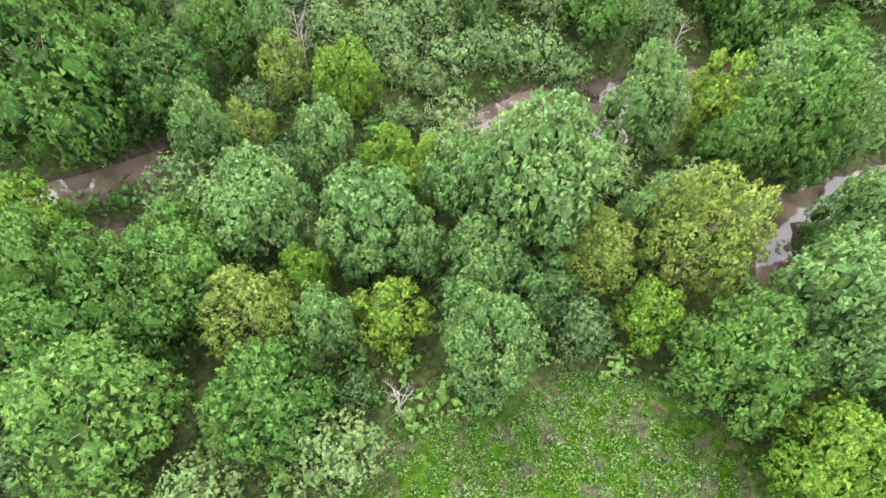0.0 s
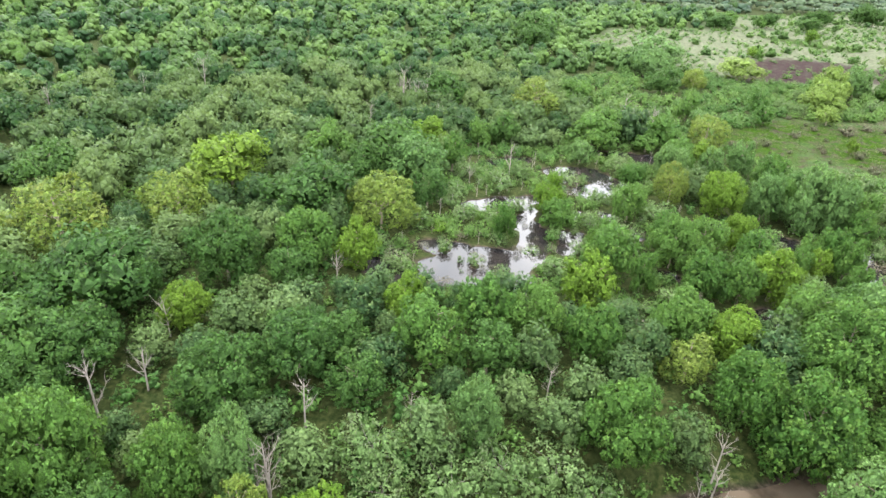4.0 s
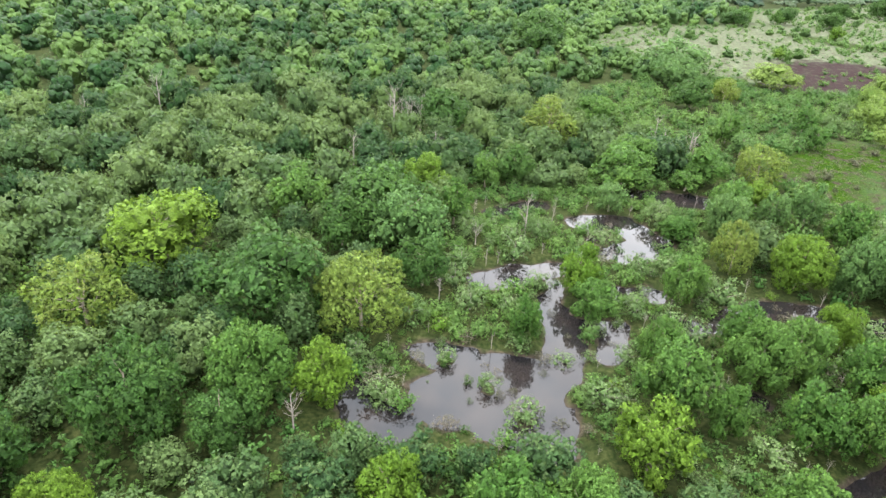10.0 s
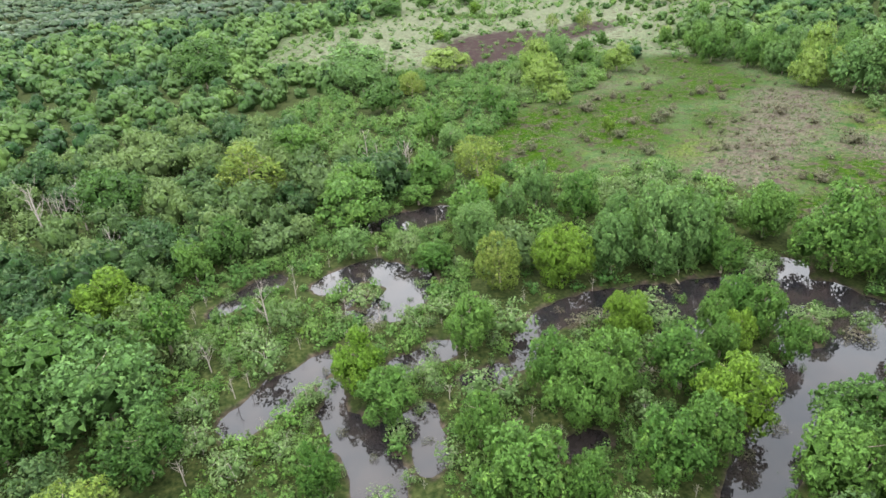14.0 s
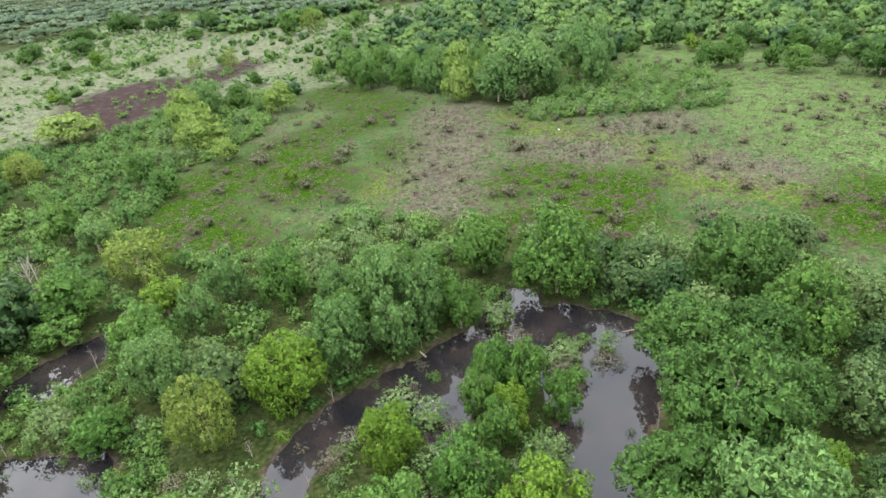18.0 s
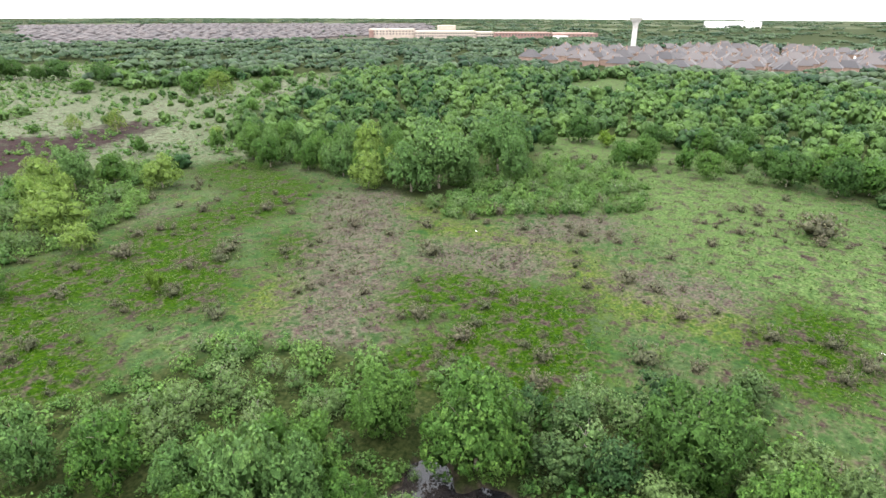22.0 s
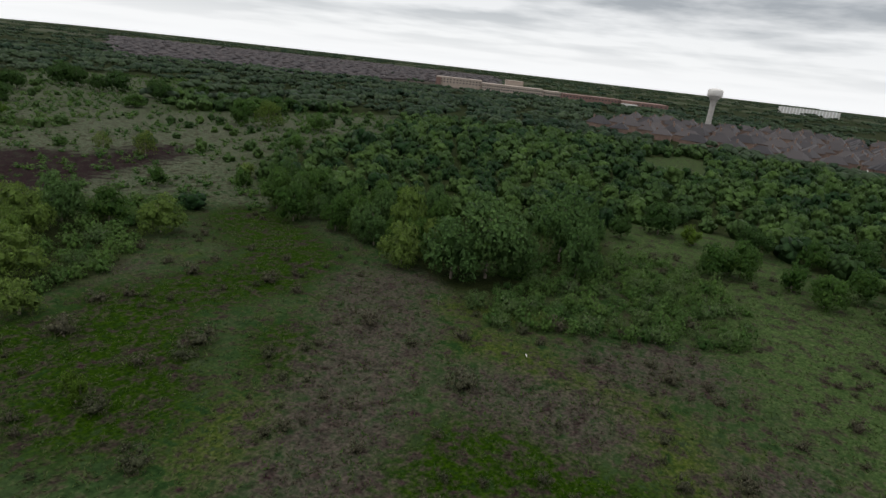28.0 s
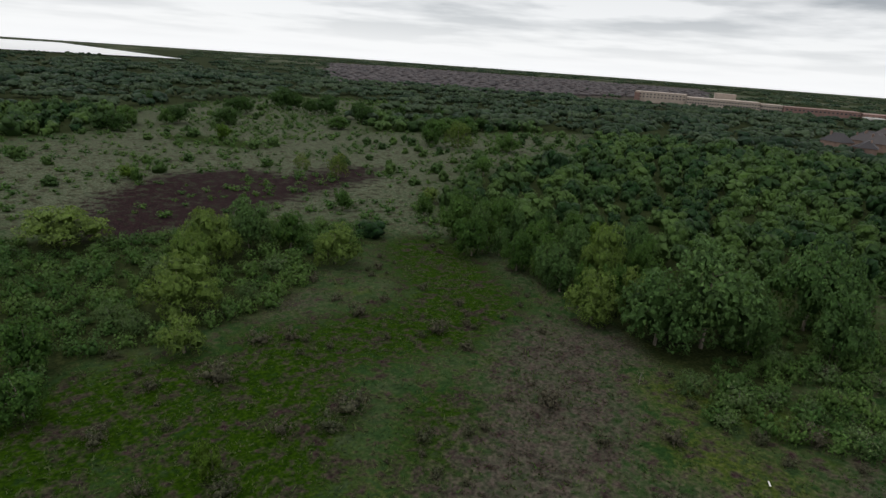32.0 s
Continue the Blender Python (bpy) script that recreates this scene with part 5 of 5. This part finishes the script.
spots = scatter(rng, (80, 152, 95, 165), 9000, 0.8, lambda x, y: inside(MEADOW, x, y) & (np.minimum(course(TRACK, x, y), course([(119, 122, 3), (121, 110, 4), (138, 110, 3)], x, y)) < rng.uniform(-3, 5, len(x))) & (ripple(x, y, 9, 61) > rng.uniform(-1, 1, len(x))))
planted("dry_tussocks", rng, spots, SEDGE, TUSSOCK, "dark brown tussocks on the dry trampled track", "tussocks", (0.22, 0.55), (0.15, 0.45))
spots = scatter(rng, (-20, 40, -10, 22), 5000, 0.55, lambda x, y: inside(GLADE, x, y))
planted("weeds", rng, spots, BLADES, GRASS, "knee-high green weeds of the glade", "grass", (0.4, 0.8), (0.25, 0.55), tones=(0, 0.35))

# ---- buildings in the distance ----
ROOF, n_, l_, b_ = material("roof_shingles", 0.85)
isle_ = n_.new("ShaderNodeNewGeometry")
l_.new(mix(n_, l_, isle_.outputs["Random Per Island"], (0.026, 0.022, 0.023), (0.050, 0.040, 0.039)), b_.inputs["Base Color"])
ROOFS, n_, l_, b_ = material("mixed_roof_shingles", 0.85)
info_ = n_.new("ShaderNodeObjectInfo")
tone_ = mix(n_, l_, info_.outputs["Random"], (0.024, 0.022, 0.024), (0.056, 0.048, 0.047))
l_.new(mix(n_, l_, 1.0, tone_, mix(n_, l_, noise_of(n_, l_, 1.2, 5), (0.7, 0.7, 0.7), (1.3, 1.3, 1.3)), "MULTIPLY"), b_.inputs["Base Color"])
BRICK = surface("house_brick", (0.13, 0.085, 0.068), (0.19, 0.13, 0.10), 0.6)
TAN = surface("tan_masonry", (0.25, 0.205, 0.165), (0.34, 0.28, 0.23), 0.2)
RED = surface("red_brickwork", (0.14, 0.085, 0.070), (0.19, 0.115, 0.095), 0.2)
CONCRETE = surface("pale_concrete", (0.46, 0.44, 0.41), (0.60, 0.58, 0.55), 0.3)
WEATHERED = surface("weathered_concrete", (0.27, 0.255, 0.235), (0.40, 0.38, 0.35), 0.25)
WHITE = surface("white_paint", (0.70, 0.70, 0.69), (0.82, 0.82, 0.81), 0.4, 0.5, 0.05)
GLASS, _, _, gb_ = material("window_glass", 0.08, 0.5)
gb_.inputs["Base Color"].default_value = (0.03, 0.04, 0.05, 1)


def box_arrays(x0, x1, y0, y1, z0, z1):
    v = np.array([(x, y, z) for z in (z0, z1) for x, y in ((x0, y0), (x1, y0), (x1, y1), (x0, y1))], float)
    return v, np.array([(3, 2, 1, 0), (4, 5, 6, 7), (0, 1, 5, 4), (1, 2, 6, 5), (2, 3, 7, 6), (3, 0, 4, 7)])


def hip_arrays(x0, x1, y0, y1, z0, z1, ridge):
    """A hipped roof with a ridge along x."""
    cy = (y0 + y1) / 2
    v = np.array([(x0, y0, z0), (x1, y0, z0), (x1, y1, z0), (x0, y1, z0), (x0 + ridge, cy, z1), (x1 - ridge, cy, z1)], float)
    return v, np.array([(0, 1, 5, 4), (2, 3, 4, 5), (1, 2, 5, 5), (3, 0, 4, 4), (3, 2, 1, 0)])


def bm_mesh(name, pieces, mat):
    bm = bmesh.new()
    for v, f in pieces:
        vs = [bm.verts.new(p) for p in v]
        for q in f:
            bm.faces.new([vs[n] for n in dict.fromkeys(q)])
    me = bpy.data.meshes.new(name)
    bm.to_mesh(me)
    bm.free()
    me.materials.append(mat)
    return me


HOUSE = []
for form, (w, d) in enumerate(((17, 12), (15, 13), (19, 12))):
    top = thing("house", "brick suburban house under a taupe hipped shingle roof", "house", "houses of the suburb")
    part("wall", bm_mesh("wall", [box_arrays(-w / 2, w / 2, -d / 2, d / 2, -1.5, 3.6), box_arrays(-w / 4, w / 4, -d / 2 - 2.5, -d / 2 + 0.01, -1.5, 3.4)], BRICK), top)
    part("roof", bm_mesh("roof", [hip_arrays(-w / 2 - 0.5, w / 2 + 0.5, -d / 2 - 0.5, d / 2 + 0.5, 3.6, 8.2, 5.5), hip_arrays(-w / 4 - 0.5, w / 4 + 0.5, -d / 2 - 3, d / 4, 3.45, 6.6, 3.8)], ROOFS), top)
    part("chimney", bm_mesh("chimney", [box_arrays(w / 4, w / 4 + 1.1, 1, 2.1, 3, 8.8)], BRICK), top)
    for sx in (-0.36, 0.36):
        win = part("window", bm_mesh("window", [box_arrays(sx * w - 0.8, sx * w + 0.8, -d / 2 - 0.06, -d / 2 + 0.05, 0.9, 2.4)], GLASS), top)
    part("garage_door", bm_mesh("garage_door", [box_arrays(-2.4, 2.4, -d / 2 - 2.56, -d / 2 - 2.45, -1.5, 2.2)], WHITE), top)
    HOUSE.append([top, 1, 1, False])
rng = np.random.default_rng(12)
homes = scatter(rng, (500, 880, -95, 315), 5000, 19.5, lambda x, y: inside(HOMES, x, y) & (ripple(x, y, 120, 30) > -0.75))
for n, (x, y) in enumerate(homes.tolist()):
    settle(HOUSE[n % 3], pose(x, y, float(ground_z(x, y)) + 1.2, 0, 0, 65 + (n * 7) % 40 + 90 * (n % 2)) @ Matrix.Diagonal((1, 1, rng.uniform(0.9, 1.15), 1)))

# water tower
tower = thing("water_tower", "pale concrete water tower with a white tank", "water tower")
tower.matrix_basis = pose(718.8, 182.3, 0)


def turned(name, profile, sides, mat, parent, label=""):
    a = np.arange(sides) * 2 * math.pi / sides
    v = np.concatenate([np.stack([r * np.cos(a), r * np.sin(a), np.full(sides, z)], 1) for r, z in profile])
    k = sides
    f = [(i * k + j, i * k + (j + 1) % k, (i + 1) * k + (j + 1) % k, (i + 1) * k + j) for i in range(len(profile) - 1) for j in range(k)]
    return part(name, mesh_of(name, v, np.array(f), mat, True), parent, label)


shaft = turned("shaft", [(4.0, -2), (3.2, 3), (2.7, 8), (2.6, 26), (3.0, 31), (4.4, 34)], 24, WEATHERED, tower)
turned("tank", [(4.4, 33.9), (6.4, 36.0), (7.3, 37.2), (7.4, 42.0), (6.6, 43.4), (3.5, 44.3), (0.05, 44.6)], 32, CONCRETE, tower, "white painted steel tank")
turned("collar", [(7.42, 37.2), (7.7, 37.25), (7.7, 37.7), (7.42, 37.75)], 32, WEATHERED, tower)
turned("mast", [(0.12, 44.5), (0.1, 47.0), (0.02, 47.1)], 6, CONCRETE, tower)


def facade_block(parent, x0, x1, y0, y1, h, mat, windows=0, rows=2, z0=-2, size=(2.6, 1.5)):
    """A block of a long building, its parapet and rows of windows along the front (y0)."""
    wall = part("wall", bm_mesh("wall", [box_arrays(x0, x1, y0, y1, z0, h)], mat), parent)
    part("parapet", bm_mesh("parapet", [box_arrays(x0 - 0.3, x1 + 0.3, y0 - 0.3, y1 + 0.3, h, h + 0.8)], mat), wall)
    me = bm_mesh("window", [box_arrays(-size[0] / 2, size[0] / 2, -0.15, 0.1, 0, size[1])], GLASS)
    for r in range(rows if windows else 0):
        for n in range(windows):
            win = part("window", me, wall)
            win.location = (x0 + (n + 0.5) * (x1 - x0) / windows, y0 - 0.02, h - 3.6 - 4.2 * r)
    return wall


school = thing("school_building", "long low school of tan masonry and red brick", "school")
ax, ay, bx, by = 935, 650, 1120, 308
length = math.hypot(bx - ax, by - ay)
school.matrix_basis = pose(ax, ay, -1.2, 0, 0, math.degrees(math.atan2(by - ay, bx - ax)))
# local x runs along the front; the front faces the camera's side (-y)
facade_block(school, 0, length * 0.20, 10, 50, 17.0, TAN, 14, 2)
facade_block(school, 0, 8, 4, 9.9, 15.0, RED, 0)
facade_block(school, length * 0.203, length * 0.47, 0, 45, 14.0, TAN, 26, 2)
facade_block(school, length * 0.31, length * 0.39, 50, 80, 22.0, TAN, 0)
facade_block(school, length * 0.473, length * 0.55, 4, 40, 12.5, TAN, 8, 2)
facade_block(school, length * 0.553, length * 0.80, -12, 30, 12.0, RED, 18, 1)
facade_block(school, length * 0.803, length, -20, 30, 11.0, RED, 10, 2)
facade_block(school, length * 0.80, length * 0.86, -34, -20.2, 7.0, CONCRETE, 4, 1)

office = thing("office_building", "pale distant slab building with upright fins", "building")
office.matrix_basis = pose(2010, 178, float(ground_z(2010, 150)) - 4, 0, 0, -84)
facade_block(office, 0, 150, 0, 25, 20, CONCRETE)
for n in range(18):
    part("fin", bm_mesh("fin", [box_arrays(n * 8 + 3, n * 8 + 5.4, -1.5, -0.1, 0, 22)], WHITE), office)

def triangles(quads):
    """Quads, some with a doubled corner, cut into triangles."""
    out = []
    for q in quads.tolist():
        q = list(dict.fromkeys(q))
        out += [q[:3]] + ([[q[0], q[2], q[3]]] if len(q) == 4 else [])
    return np.array(out)


# far suburbs: roofs too many to count
rng = np.random.default_rng(21)
spots = scatter(rng, (300, 2600, 100, 2300), 30000, 17.5,
                lambda x, y: (bearing(x, y) > 30) & (bearing(x, y) < 62) & (np.hypot(x, y) > 1000) & (np.hypot(x, y) < 2300) & (np.hypot(x - 1000, y - 500) > 260))[:3200]
pieces = []
for x, y in spots.tolist():
    a, w = rng.uniform(0, 3.14), rng.uniform(8, 11)
    v, f = hip_arrays(-w, w, -8, 8, 0.9, rng.uniform(3.6, 5.0), 6.0)
    b, q = box_arrays(-w + 0.5, w - 0.5, -7.5, 7.5, -2, 0.9)
    rot = np.array([(math.cos(a), math.sin(a), 0), (-math.sin(a), math.cos(a), 0), (0, 0, 1)])
    pieces += [((p @ rot) + (x, y, float(ground_z(x, y))), triangles(g)) for p, g in ((v, f), (b, q))]
v, f = joined(pieces)
suburb = mesh_of("far_suburb", v, f, ROOF)
suburb.validate()
tagged(new("far_suburb", suburb), "brown roofs of a distant suburb among trees", "suburb", kind="stuff")
sheet("lake_water", -1500, 560, 1660, 3300, 3.0, WATER, "broad pale lake below the horizon", 8)

# ---- small things on the meadow ----
goal = thing("pipe_goal", "small white pipe goal standing on the grass", "goal")
goal.matrix_basis = pose(110.7, 57.4, 0.05, 0, 0, 62)
part("crossbar", mesh_of("crossbar", *tube([(-0.55, 0, 0.4), (0.55, 0, 0.4)], [0.028, 0.028], 8), WHITE, True), goal)
for sx in (-0.55, 0.55):
    part("post", mesh_of("post", *tube([(sx, 0, 0.425), (sx, 0.04, 0.2), (sx, 0.08, -0.15)], [0.028, 0.028, 0.028], 8), WHITE, True), goal)
plank = thing("white_board", "short white board lying in the dry grass", "board")
plank.matrix_basis = pose(131.2, 122.6, float(ground_z(131.2, 122.6)) + 0.25, 0, 8, 30)
part("board", bm_mesh("board", [box_arrays(-0.55, 0.55, -0.07, 0.07, -0.03, 0.04)], CONCRETE), plank)

# fallen trunks by the water
for x, y, turn_, size in ((67.6, 86.2, 140, 0.5), (52.5, 105.6, 70, 0.6), (30.2, 60.5, 15, 1.2)):
    log = thing("fallen_log", "brown fallen trunk with broken branches at the water", "log", "fallen logs")
    log.matrix_basis = pose(x, y, (MARSH_LEVEL if y > 64 else float(ground_z(x, y))) + 0.12, 0, 86, turn_) @ Matrix.Diagonal((size, size, size, 1))
    part("trunk", mesh_of("trunk", *boughs(1100 + turn_, 1.1, 6.0, 0.13, 5, 4, 0.95, 6), BARK, True), log)
